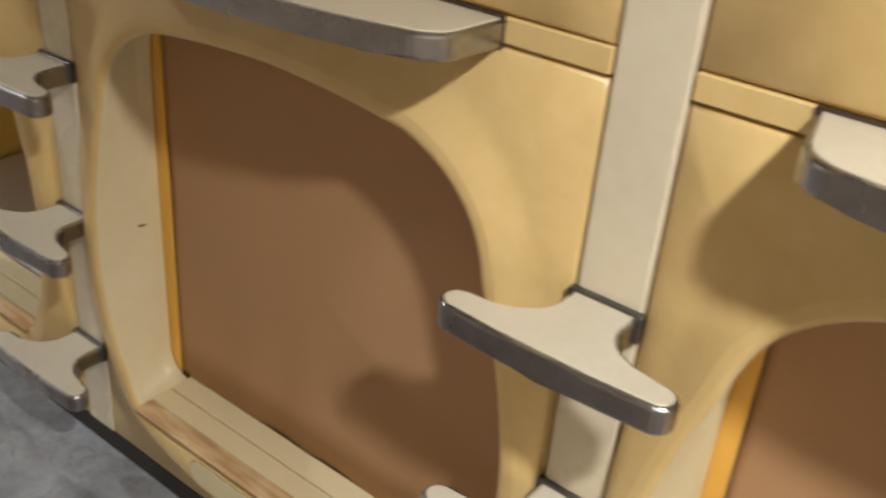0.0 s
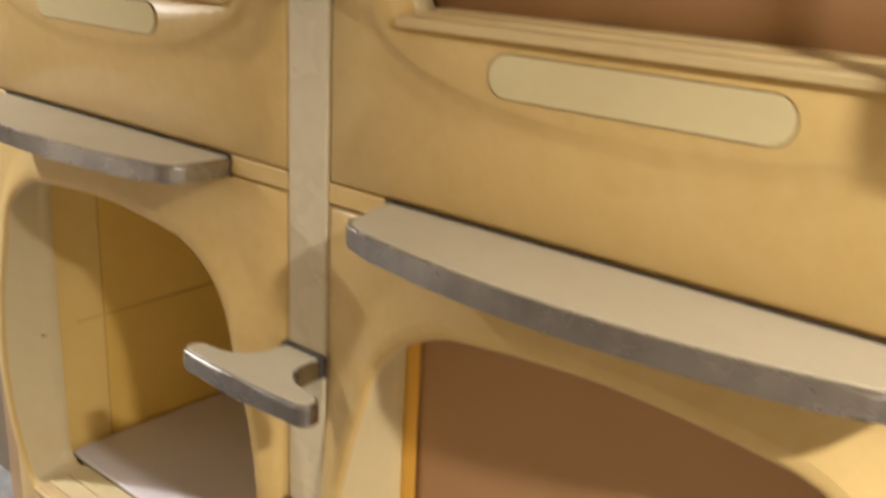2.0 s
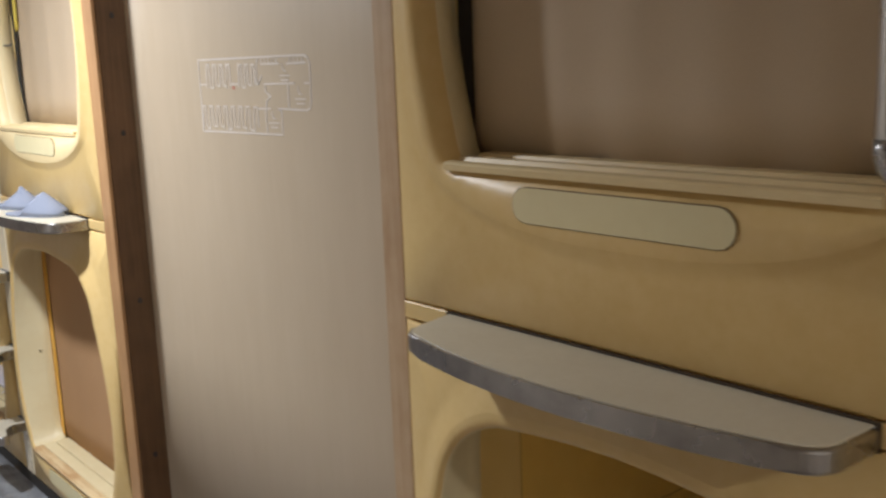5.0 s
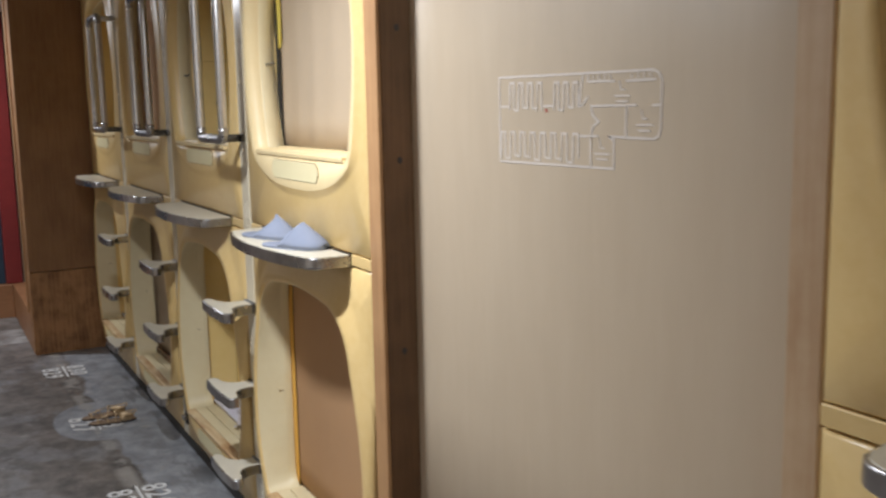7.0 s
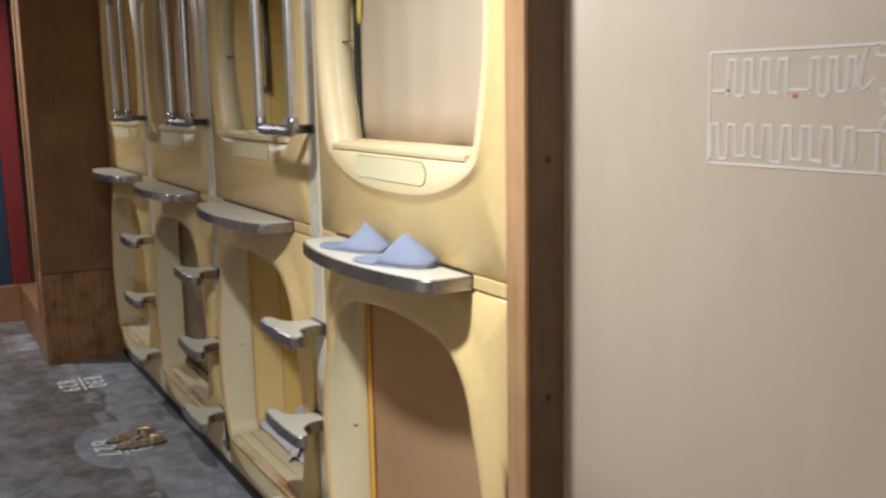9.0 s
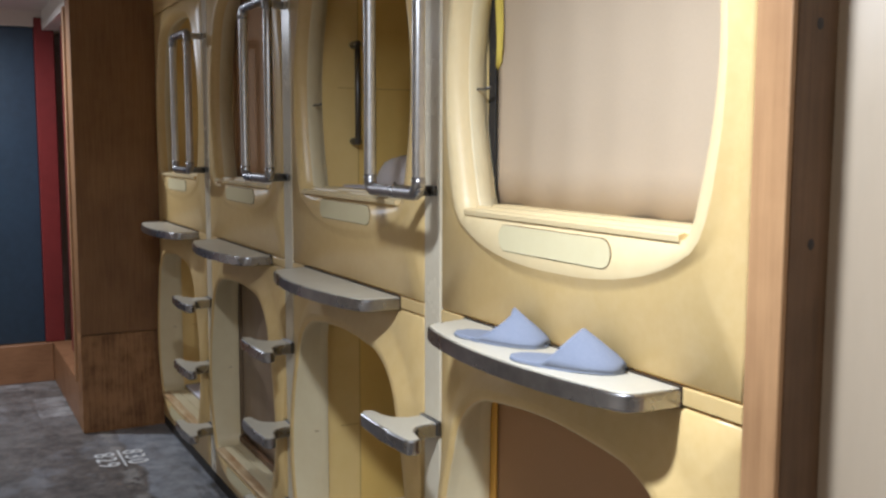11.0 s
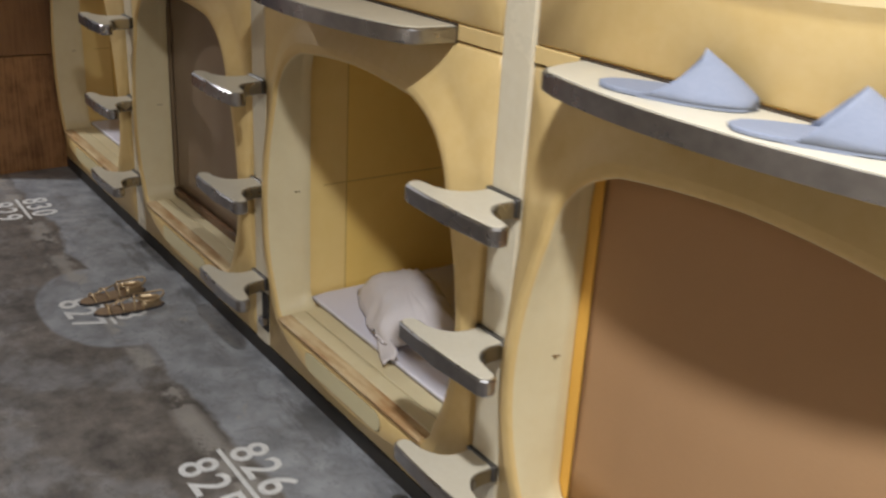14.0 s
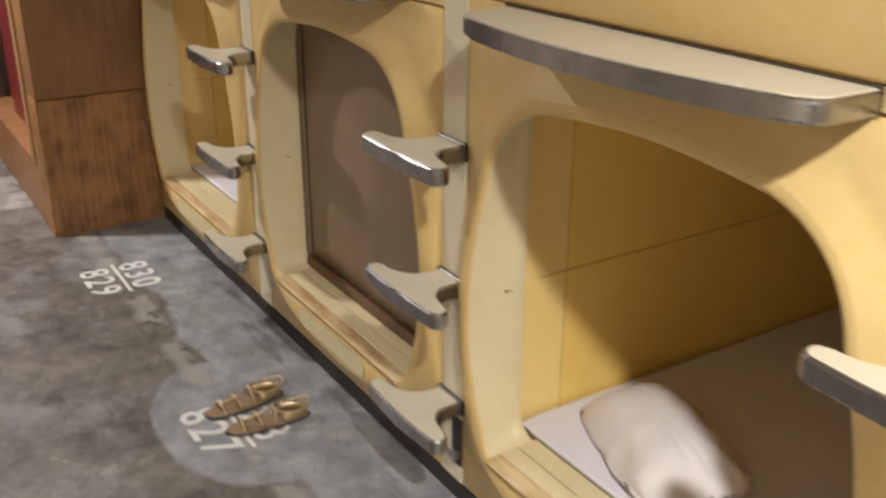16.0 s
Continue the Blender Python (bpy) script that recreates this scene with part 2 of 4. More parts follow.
    # hairline scratches and dark specks
    scratch = node(nt, "ShaderNodeTexNoise", Scale=7.0, Detail=9.0, Roughness=0.62, Distortion=1.4)
    nt.links.new(geo.outputs["Position"], scratch.inputs["Vector"])
    thin = nt.nodes.new("ShaderNodeMapRange")
    thin.inputs["From Min"].default_value, thin.inputs["From Max"].default_value = 0.012, 0.0
    nt.links.new(m2("ABSOLUTE", m2("SUBTRACT", scratch.outputs["Fac"], 0.47), 0.0), thin.inputs["Value"])
    speck = node(nt, "ShaderNodeTexNoise", Scale=60.0, Detail=4.0, Roughness=0.8)
    nt.links.new(geo.outputs["Position"], speck.inputs["Vector"])
    spk = nt.nodes.new("ShaderNodeMapRange")
    spk.inputs["From Min"].default_value, spk.inputs["From Max"].default_value = 0.60, 0.72
    nt.links.new(speck.outputs["Fac"], spk.inputs["Value"])
    stretch = nt.nodes.new("ShaderNodeMapping")
    stretch.inputs["Scale"].default_value = (0.55, 1.6, 1)
    nt.links.new(geo.outputs["Position"], stretch.inputs["Vector"])
    smear = node(nt, "ShaderNodeTexNoise", Scale=5.5, Detail=7.0, Roughness=0.65)
    nt.links.new(stretch.outputs[0], smear.inputs["Vector"])
    smears = nt.nodes.new("ShaderNodeMapRange")
    smears.inputs["From Min"].default_value, smears.inputs["From Max"].default_value = 0.52, 0.60
    nt.links.new(smear.outputs["Fac"], smears.inputs["Value"])
    foot = nt.nodes.new("ShaderNodeMapRange")
    foot.inputs["From Min"].default_value, foot.inputs["From Max"].default_value = 0.66, 0.80
    nt.links.new(sep.outputs["Y"], foot.inputs["Value"])
    scuff = m2("MULTIPLY", m2("MULTIPLY", smears.outputs[0], foot.outputs[0]), 0.55)
    worn = nt.nodes.new("ShaderNodeMix")
    worn.data_type = "RGBA"
    worn.inputs["B"].default_value = (0.05, 0.046, 0.042, 1)
    nt.links.new(m2("MAXIMUM", m2("MULTIPLY", thin.outputs[0], 0.45), m2("MAXIMUM", m2("MULTIPLY", spk.outputs[0], 0.5), scuff)), worn.inputs["Factor"])
    nt.links.new(mix2.outputs["Result"], worn.inputs["A"])
    # pale traces of lifted tiles at the far end of the corridor
    far = nt.nodes.new("ShaderNodeMapRange")
    far.inputs["From Min"].default_value, far.inputs["From Max"].default_value = -8.2, -8.7
    nt.links.new(sep.outputs["X"], far.inputs["Value"])
    tiles = nt.nodes.new("ShaderNodeTexBrick")
    tiles.offset = 0.0
    for key, value in (("Color1", (0.0, 0.0, 0.0, 1)), ("Color2", (1.0, 1.0, 1.0, 1)), ("Mortar", (0.1, 0.1, 0.1, 1)), ("Scale", 1.0), ("Mortar Size", 0.012), ("Brick Width", 0.25), ("Row Height", 0.25)):
        tiles.inputs[key].default_value = value
    nt.links.new(geo.outputs["Position"], tiles.inputs["Vector"])
    pale_far = m2("MULTIPLY", m2("MULTIPLY", tiles.outputs["Color"], far.outputs[0]), m2("MULTIPLY", finer.outputs[0], 0.8))
    mix3 = nt.nodes.new("ShaderNodeMix")
    mix3.data_type = "RGBA"
    mix3.inputs["B"].default_value = (0.50, 0.49, 0.47, 1)
    nt.links.new(pale_far, mix3.inputs["Factor"])
    nt.links.new(worn.outputs["Result"], mix3.inputs["A"])
    nt.links.new(mix3.outputs["Result"], b.inputs["Base Color"])
    return m


M_FLOOR = concrete()

# ---- building helpers ----
def obj(name, bm, mat, smooth=False, flip=True):
    if flip:
        bmesh.ops.recalc_face_normals(bm, faces=bm.faces)
    me = bpy.data.meshes.new(name)
    if smooth:
        for f in bm.faces:
            f.smooth = True
    bm.to_mesh(me)
    bm.free()
    me.materials.append(mat)
    return new(name, me)


def part(name, bm, mat, parent, label="", smooth=False, flip=True):
    ob = obj(name, bm, mat, smooth, flip)
    ob.parent = parent
    if label:
        tagged(ob, label)
    return ob


def box(x0, x1, y0, y1, z0, z1, bevel=0.0, seg=2):
    bm = bmesh.new()
    bmesh.ops.create_cube(bm, size=1)
    for v in bm.verts:
        v.co = Vector(((x0 + x1) / 2 + v.co.x * (x1 - x0), (y0 + y1) / 2 + v.co.y * (y1 - y0), (z0 + z1) / 2 + v.co.z * (z1 - z0)))
    if bevel:
        bmesh.ops.bevel(bm, geom=bm.edges[:], offset=bevel, segments=seg, profile=0.5, affect="EDGES")
    return bm


def prism(points, z0, z1, bevel=0.0, seg=3):
    """A flat outline in x, y, raised from z0 to z1, with rounded rims."""
    bm = bmesh.new()
    low = [bm.verts.new((x, y, z0)) for x, y in points]
    face = bm.faces.new(low)
    top = bmesh.ops.extrude_face_region(bm, geom=[face])
    for v in top["geom"]:
        if isinstance(v, bmesh.types.BMVert):
            v.co.z = z1
    if bevel:
        rim = [e for e in bm.edges if abs(e.verts[0].co.z - e.verts[1].co.z) < 1e-6]
        bmesh.ops.bevel(bm, geom=rim, offset=bevel, segments=seg, profile=0.5, affect="EDGES")
    return bm


def tube(path, radius, sides=12, close=False):
    """A round bar along a list of points."""
    bm = bmesh.new()
    pts = [Vector(p) for p in path]
    rings = []
    side = None
    for i, p in enumerate(pts):
        a = pts[max(i - 1, 0)] if not close else pts[i - 1]
        b = pts[min(i + 1, len(pts) - 1)] if not close else pts[(i + 1) % len(pts)]
        d = (b - a).normalized()
        if side is None:
            side = d.orthogonal().normalized()
        side = (side - d * side.dot(d)).normalized()
        up = d.cross(side)
        rings.append([bm.verts.new(p + radius * (math.cos(k * 2 * math.pi / sides) * side + math.sin(k * 2 * math.pi / sides) * up)) for k in range(sides)])
    n = len(rings)
    for i in range(n if close else n - 1):
        r0, r1 = rings[i], rings[(i + 1) % n]
        for k in range(sides):
            bm.faces.new((r0[k], r0[(k + 1) % sides], r1[(k + 1) % sides], r1[k]))
    if not close:
        bm.faces.new(rings[0])
        bm.faces.new(rings[-1])
    return bm


def bezier(p0, p1, p2, n):
    """n points of a quadratic curve, the last one left out."""
    return [tuple((1 - t) ** 2 * a + 2 * t * (1 - t) * b + t * t * c for a, b, c in zip(p0, p1, p2)) for t in (i / n for i in range(n))]


def arc(cx, cy, r, a0, a1, n):
    return [(cx + r * math.cos(radians(a0 + (a1 - a0) * i / n)), cy + r * math.sin(radians(a0 + (a1 - a0) * i / n))) for i in range(n + 1)]


def thing(name, label, category, group="", at=(0, 0, 0), kind=""):
    e = new(name)
    e.empty_display_size = 0.05
    e.location = at
    return tagged(e, label, category, group, kind)


# ---- setting ----
def slab(name, bm, mat, label, category="wall"):
    return tagged(obj(name, bm, mat), label, category, kind="structure")


slab("floor", box(WEST - 0.4, EAST + 0.2, SOUTH - 0.2, 3.2, -0.12, 0.0), M_FLOOR, "worn grey concrete floor with pale repairs and scrapes", "floor")
slab("ceiling", box(WEST - 0.4, EAST + 0.2, SOUTH - 0.2, 3.2, CEIL, CEIL + 0.1), M_PLASTER, "plain off-white plaster ceiling", "ceiling")
# added out of view: closes the corridor and bounces light onto the capsules
slab("wall_south", box(WEST - 0.4, EAST + 0.2, SOUTH - 0.12, SOUTH, 0, CEIL), M_SOUTH, "unseen plain buff wall added to close the corridor and bounce light")
slab("wall_east", box(EAST, EAST + 0.12, SOUTH, 3.1, 0, CEIL), M_PLASTER, "plain off-white corridor end wall")
slab("wall_north", box(WEST - 0.4, EAST + 0.2, 3.05, 3.15, 0, CEIL), M_PLASTER, "plain wall behind the capsules")
slab("wall_west", box(WEST - 0.3, WEST - 0.16, SOUTH, 3.1, 0, CEIL), M_PLASTER, "plain end wall of the corridor")
slab("wall_front", box(0.757, EAST, WALL, WALL + 0.10, 0, 2.26), M_SHELL, "plain yellow wall beside the first ladder post")
for i, (x0, x1) in enumerate(((EAST, -2.60), (-3.90, -8.34))):
    slab("bulkhead_%d" % (i + 1), box(x1, x0, WALL + 0.004, WALL + 0.10, 2.262, CEIL), M_SHELL, "cream bulkhead strip above the upper capsules")
    slab("toe_kick_%d" % (i + 1), box(x1, x0, WALL + 0.003, WALL + 0.10, 0.0, 0.049), M_DARK, "dark rubber skirting under the lower capsules", "skirting")

# ---- capsules ----
def opening(grow=0.0, belly=0.0):
    """The barrel-shaped outline round an opening, from the middle of its bottom edge, anticlockwise; belly lowers the bottom into a bowl."""
    g = grow
    right = []
    if belly:
        right += bezier((0, -belly), (0.27, -belly - 0.004), (0.365 + g, -0.02), 10)
        right += bezier((0.365 + g, -0.02), (0.395 + g, 0.005), (0.410 + g, 0.08), 3)
    else:
        right += bezier((0, 0), (0.15, 0), (0.36 + g, 0), 10)
        right += bezier((0.36 + g, 0), (0.380 + g, 0.004), (0.395 + g, 0.08), 3)
    sx = 0.410 + g if belly else 0.395 + g
    right += bezier((sx, 0.08), (0.472 + g, 0.36), (0.378 + g, 0.60), 14)
    right += bezier((0.378 + g, 0.60), (0.347 + g * 0.8, 0.750 + g * 0.6), (0.20 + g * 0.6, 0.768 + g), 9)
    right += bezier((0.20 + g * 0.6, 0.768 + g), (0.10, 0.783 + g), (0, 0.785 + g), 6)
    right.append((0, 0.785 + g))
    left = [(-x, z) for x, z in right[1:-1]][::-1]
    return right + left


def mouth(grow=0.0, belly=0.0):
    """The wider, fuller outline of a lower mouth, point for point with opening()."""
    g = grow
    if belly:
        right = bezier((0, -belly), (0.27, -belly - 0.004), (0.370 + g, -0.02), 10)
        right += bezier((0.370 + g, -0.02), (0.400 + g, 0.005), (0.412 + g, 0.06), 3)
    else:
        right = bezier((0, 0), (0.15, 0), (0.350 + g, 0), 10) + bezier((0.350 + g, 0), (0.388 + g, 0.002), (0.400 + g, 0.06), 3)
    right += bezier((0.412 + g if belly else 0.400 + g, 0.06), (0.520 + g, 0.28), (0.396 + g, 0.62), 14)
    right += bezier((0.396 + g, 0.62), (0.375 + g * 0.8, 0.745 + g * 0.6), (0.25 + g * 0.6, 0.782 + g), 9)
    right += bezier((0.25 + g * 0.6, 0.782 + g), (0.12, 0.800 + g), (0, 0.802 + g), 6) + [(0, 0.802 + g)]
    right = [(min(x, HALF - 0.004), z) for x, z in right]
    return right + [(-x, z) for x, z in right[1:-1]][::-1]


def inner_edge():
    """The straight-sided frame at the back of a lower mouth, point for point with mouth()."""
    right = bezier((0, 0), (0.15, 0), (0.355, 0), 10) + bezier((0.355, 0), (0.412, 0.0), (0.420, 0.05), 3)
    right += bezier((0.420, 0.05), (0.424, 0.36), (0.420, 0.66), 14) + bezier((0.420, 0.66), (0.418, 0.785), (0.33, 0.795), 9)
    right += bezier((0.33, 0.795), (0.15, 0.81), (0, 0.81), 6) + [(0, 0.81)]
    return right + [(-x, z) for x, z in right[1:-1]][::-1]


def frontal(rect, z0):
    """The outer border of a front, one point for each of the outline's."""
    x0, x1, za, zb = rect
    pts = opening(0.045, 0.115)
    out = []
    for x, z in pts:
        dx, dz = x, z - 0.38
        k = 1e9
        if abs(dx) > 1e-9:
            k = min(k, (x1 if dx > 0 else -x0) / abs(dx))
        if abs(dz) > 1e-9:
            k = min(k, ((zb - z0 - 0.38) if dz > 0 else (0.38 - (za - z0))) / abs(dz))
        out.append([dx * k, 0.38 + dz * k])
    for cx in (x0, x1):
        for cz in (za - z0, zb - z0):
            i = min(range(len(out)), key=lambda j: (out[j][0] - cx) ** 2 + (out[j][1] - cz) ** 2)
            out[i] = [cx, cz]
    return out


def loft(rings):
    """Skin between closed rings of equal length, each a list of points."""
    bm = bmesh.new()
    rows = [[bm.verts.new(p) for p in r] for r in rings]
    n = len(rows[0])
    for a, b in zip(rows, rows[1:]):
        for k in range(n):
            bm.faces.new((a[k], a[(k + 1) % n], b[(k + 1) % n], b[k]))
    return bm


def inset(pts, d):
    mz = sum(p[1] for p in pts) / len(pts)
    return [(x - math.copysign(min(abs(x), d), x), z - math.copysign(min(abs(z - mz), d), z - mz)) for x, z in pts]


def ring3(pts, y, z0):
    return [(x, y, z0 + z) for x, z in pts]


def capsule(bay, upper, blind, group):
    """One sleeping capsule: moulded front, mouth, sill, number plate, inner shell, and its blind if drawn."""
    c = BAYS[bay]
    z0 = UP_SILL if upper else LOW_SILL
    za, zb = (1.161, 2.258) if upper else (0.052, 1.124)
    kind = "upper" if upper else "lower"
    state = {"": "no blind drawn", "pale": "taupe blind drawn down", "brown": "brown blind drawn down", "dark": "dark taupe blind drawn down"}[blind]
    cap = thing("sleeping_capsule", "yellow moulded plastic sleeping capsule, %s storey, %s" % (kind, state), "sleeping capsule", group, (c, WALL, 0))
    rect = (-HALF, HALF, za, zb)
    D = 0.092
    border = frontal(rect, z0)
    rings = [ring3(border, 0.05, z0), ring3(border, 0.007, z0), ring3(inset(border, 0.006), 0.0, z0)]
    if upper:
        raise_ = 0.013 if bay == 4 else 0.008
        rim, lip, back = opening(0.028, 0.098), opening(-0.004), opening(0.016)
        rings += [ring3(opening(0.062, 0.128), -0.001, z0), ring3(opening(0.045, 0.115), -raise_ * 0.45, z0), ring3(rim, -raise_, z0)]
        roll = [ring3(rim, -raise_, z0), ring3(opening(0.022, 0.09), -raise_ - 0.001, z0), ring3(opening(0.014, 0), -raise_ + 0.002, z0),
                ring3(opening(0.0, 0), 0.012, z0), ring3(lip, 0.03, z0)]
        reveal = [ring3(lip, 0.03, z0), ring3(opening(-0.008), 0.034, z0), ring3(inset(back, 0.006), 0.084, z0), ring3(back, 0.088, z0), ring3(back, D, z0)]
    else:
        # the front swells forward to a rounded lip round the mouth
        raise_ = 0.030
        rim, lip, back = mouth(0.020, 0.098), mouth(-0.003), inner_edge()
        rings += [ring3(mouth(0.085, 0.126), -0.003, z0), ring3(mouth(0.062, 0.118), -0.010, z0), ring3(mouth(0.040, 0.108), -0.021, z0), ring3(rim, -raise_ + 0.001, z0)]
        roll = [ring3(rim, -raise_ + 0.001, z0), ring3(mouth(0.012, 0.090), -raise_, z0), ring3(mouth(0.006), -raise_ - 0.0005, z0), ring3(mouth(0.0005), -raise_ + 0.002, z0), ring3(lip, -raise_ + 0.007, z0)]
        reveal = [ring3(lip, -raise_ + 0.007, z0), ring3(mouth(-0.005), -raise_ + 0.010, z0), ring3(back, 0.062, z0), ring3(inset(back, -0.003), 0.066, z0), ring3(inset(back, -0.003), D, z0)]
    part("front_panel", loft(rings), M_SHELL, cap, smooth=True)
    part("mouth_ring", loft(roll), M_RING if upper and bay == 4 else M_SHELL, cap, smooth=True)
    part("jamb", loft(reveal), M_JAMB, cap, smooth=True)
    # sill
    if upper:
        prof = [(-0.015, -0.003), (-0.016, 0.007), (-0.013, 0.010), (0.0, 0.012), (0.004, 0.009), (0.018, 0.009), (0.022, 0.016), (0.040, 0.016), (0.044, 0.010), (0.062, 0.010), (0.066, 0.018), (D + 0.0085, 0.018), (D + 0.0085, 0.0)]
        w = 0.366
        smat, slab_ = M_RING, "cream sill with blind tracks"
    else:
        prof = [(-0.036, -0.006), (-0.038, 0.002), (-0.033, 0.007), (0.000, 0.008), (0.001, -0.004)]
        ledge = [((0.002, 0.002), (0.046, 0.0085)), ((0.0495, 0.002), (D + 0.0075, 0.0085))]
        for (ya, zl), (yb, zh) in ledge:
            part("sill_ledge", box(-0.366, 0.366, ya, yb, z0 + zl - 0.004, z0 + zh, 0.0015, 1), M_JAMB, cap, "cream ledge behind the sill")
        w = 0.362
        smat, slab_ = M_SILLWOOD, "worn wooden sill with chipped paint"
    bm = bmesh.new()
    ends = [[bm.verts.new((sx * w, y, z0 + z)) for y, z in prof] for sx in (-1, 1)]
    for k in range(len(prof)):
        j = (k + 1) % len(prof)
        bm.faces.new((ends[0][k], ends[0][j], ends[1][j], ends[1][k]))
    bm.faces.new(ends[0])
    bm.faces.new(ends[1])
    part("sill", bm, smat, cap, slab_)
    # number plate in its shallow groove
    zc = z0 - (0.043 if bay > 3 else 0.047) if upper else z0 - 0.054
    tall = bay > 3 and upper
    for name, hw, hh, y0, y1, mat in (("plate_groove", 0.1985, 0.0295 if tall else 0.0287, -raise_ - 0.0015, -0.002, M_SEAM), ("number_plate", 0.197, 0.028 if tall else 0.0272, -raise_ - 0.0025, -0.002, M_LABEL)):
        pts = arc(hw - hh, zc, hh, -90, 90, 8) + arc(-hw + hh, zc, hh, 90, 270, 8)
        bm = bmesh.new()
        f0 = [bm.verts.new((x - 0.013, y0, z)) for x, z in pts]
        f1 = [bm.verts.new((x - 0.013, y1, z)) for x, z in pts]
        bm.faces.new(f0)
        for k in range(len(pts)):
            bm.faces.new((f0[k], f0[(k + 1) % len(pts)], f1[(k + 1) % len(pts)], f1[k]))
        part(name, bm, mat, cap)
    # inner shell: a rounded tunnel, closed at the back
    zt = z0 + 0.83
    tun = arc(0.355, zt - 0.09, 0.09, 0, 90, 6) + arc(-0.355, zt - 0.09, 0.09, 90, 180, 6) + arc(-0.415, z0 - 0.01, 0.03, 180, 270, 4) + arc(0.415, z0 - 0.01, 0.03, 270, 360, 4)
    # one shell in two tones: painted as lit near the mouth, ochre behind
    for name, ys, closed, mat, words in (("front_shell", (D, 0.2235), False, M_INLIT, "front part of the inner shell, lamplight put into its paler yellow"), ("back_shell", (0.2265, 2.02), True, M_INSIDE, "ochre inner shell with panel joints")):
        bm = bmesh.new()
        rows = [[bm.verts.new((x, y, z)) for x, z in tun] for y in ys]
        for k in range(len(tun)):
            bm.faces.new((rows[0][k], rows[0][(k + 1) % len(tun)], rows[1][(k + 1) % len(tun)], rows[1][k]))
        if closed:
            bm.faces.new(rows[1])
        part(name, bm, mat, cap, words)
    bm = bmesh.new()
    rows = [[bm.verts.new((x * 1.002, y, z)) for x, z in tun] for y in (0.218, 0.232)]
    for k in range(len(tun)):
        bm.faces.new((rows[0][k], rows[0][(k + 1) % len(tun)], rows[1][(k + 1) % len(tun)], rows[1][k]))
    part("shell_joint", bm, M_JOINT, cap)
    # moulded joint lines on the inner wall
    part("wall_joint", box(-0.4445, -0.4425, 0.15, 2.0, z0 + 0.352, z0 + 0.354), M_JOINT, cap)
    part("wall_joint", box(-0.44, 0.44, 2.012, 2.016, z0 + 0.352, z0 + 0.354), M_JOINT, cap)
    if not upper:
        for x in (-1, 1):
            part("jamb_joint", box(x * 0.4275, x * 0.4215, 0.046, 0.064, z0 + 0.352, z0 + 0.3535), M_SEAM, cap)
    # closing flange between mouth and tunnel
    big = frontal((-HALF + 0.004, HALF - 0.004, z0 - 0.05, z0 + 0.84), z0)
    part("flange", loft([ring3(back, D, z0), ring3(big, D + 0.001, z0)]), M_INSIDE, cap)
    if blind:
        mat, cloth = {"pale": (M_BLIND_PALE, "taupe cloth blind"), "brown": (M_BLIND, "brown cloth blind"), "dark": (M_BLIND_DARK, "dark taupe vinyl blind")}[blind]
        bm = bmesh.new()
        cols = []
        n = 40
        for i in range(n + 1):
            x = (-0.413 if upper else -0.397) + (0.873 if upper else 0.835) * i / n
            wave = (0.0012 * math.sin(i * 0.9 + bay) + 0.002 * math.sin(i * 0.23 + bay * 2)) * (2.2 if blind == "pale" else 1)
            cols.append([bm.verts.new((x + 0.004 * math.sin(k * 1.3 + bay), D + 0.010 + wave * (1 - 0.1 * k), z0 + 0.006 + 0.80 * k / 8)) for k in range(9)])
        for a, b in zip(cols, cols[1:]):
            for k in range(8):
                bm.faces.new((a[k], b[k], b[k + 1], a[k + 1]))
        bl = part("roller_blind", bm, mat, cap, cloth, smooth=True)
        # the strip paints the gap at the blind's side: orange as lit, dark as shaded
        edge, edge_words = (M_DARK, "dark strip painting the shaded gap beside the blind") if blind == "pale" else (M_ORANGE, "orange strip painting the lit gap beside the blind") if blind == "brown" and not upper else (mat, "")
        # taupe blinds get a dark box in place of the gap's shade
        part("blind_side_strip", box(-0.442, -0.4085 if upper else -0.392, D + 0.003, D + 0.006, z0 + 0.004, z0 + 0.80), edge, cap, edge_words)
        if blind == "dark":
            part("bottom_rail", box(-0.395, 0.40, D - 0.012, D + 0.007, z0 + 0.011, z0 + 0.040, 0.004, 2), M_POST, cap, "dark wooden rail along the foot of the blind")
        so = bl.modifiers.new("thickness", "SOLIDIFY")
        so.thickness = 0.002
    return cap


ROW = "two storeys of sleeping capsules"
LOWER = {1: "brown", 2: "brown", 3: "", 4: "brown", 5: "", 6: "dark", 7: ""}
UPPER = {1: "brown", 2: "brown", 3: "pale", 4: "pale", 5: "", 6: "brown", 7: ""}
for bay in BAYS:
    capsule(bay, False, LOWER[bay], ROW)
    capsule(bay, True, UPPER[bay], ROW)

# band between the storeys
for bay, c in BAYS.items():
    tagged(obj("trim", box(c - HALF, c + HALF, WALL + 0.0005, WALL + 0.05, 1.1285, 1.1592, 0.002, 1), M_SHELL), "yellow plastic band between the two storeys", "trim", kind="structure")
    tagged(obj("trim", box(c - HALF, c + HALF, WALL + 0.02, WALL + 0.06, 1.10, 1.18), M_GAP), "dark joint behind the yellow band", "trim", kind="structure")

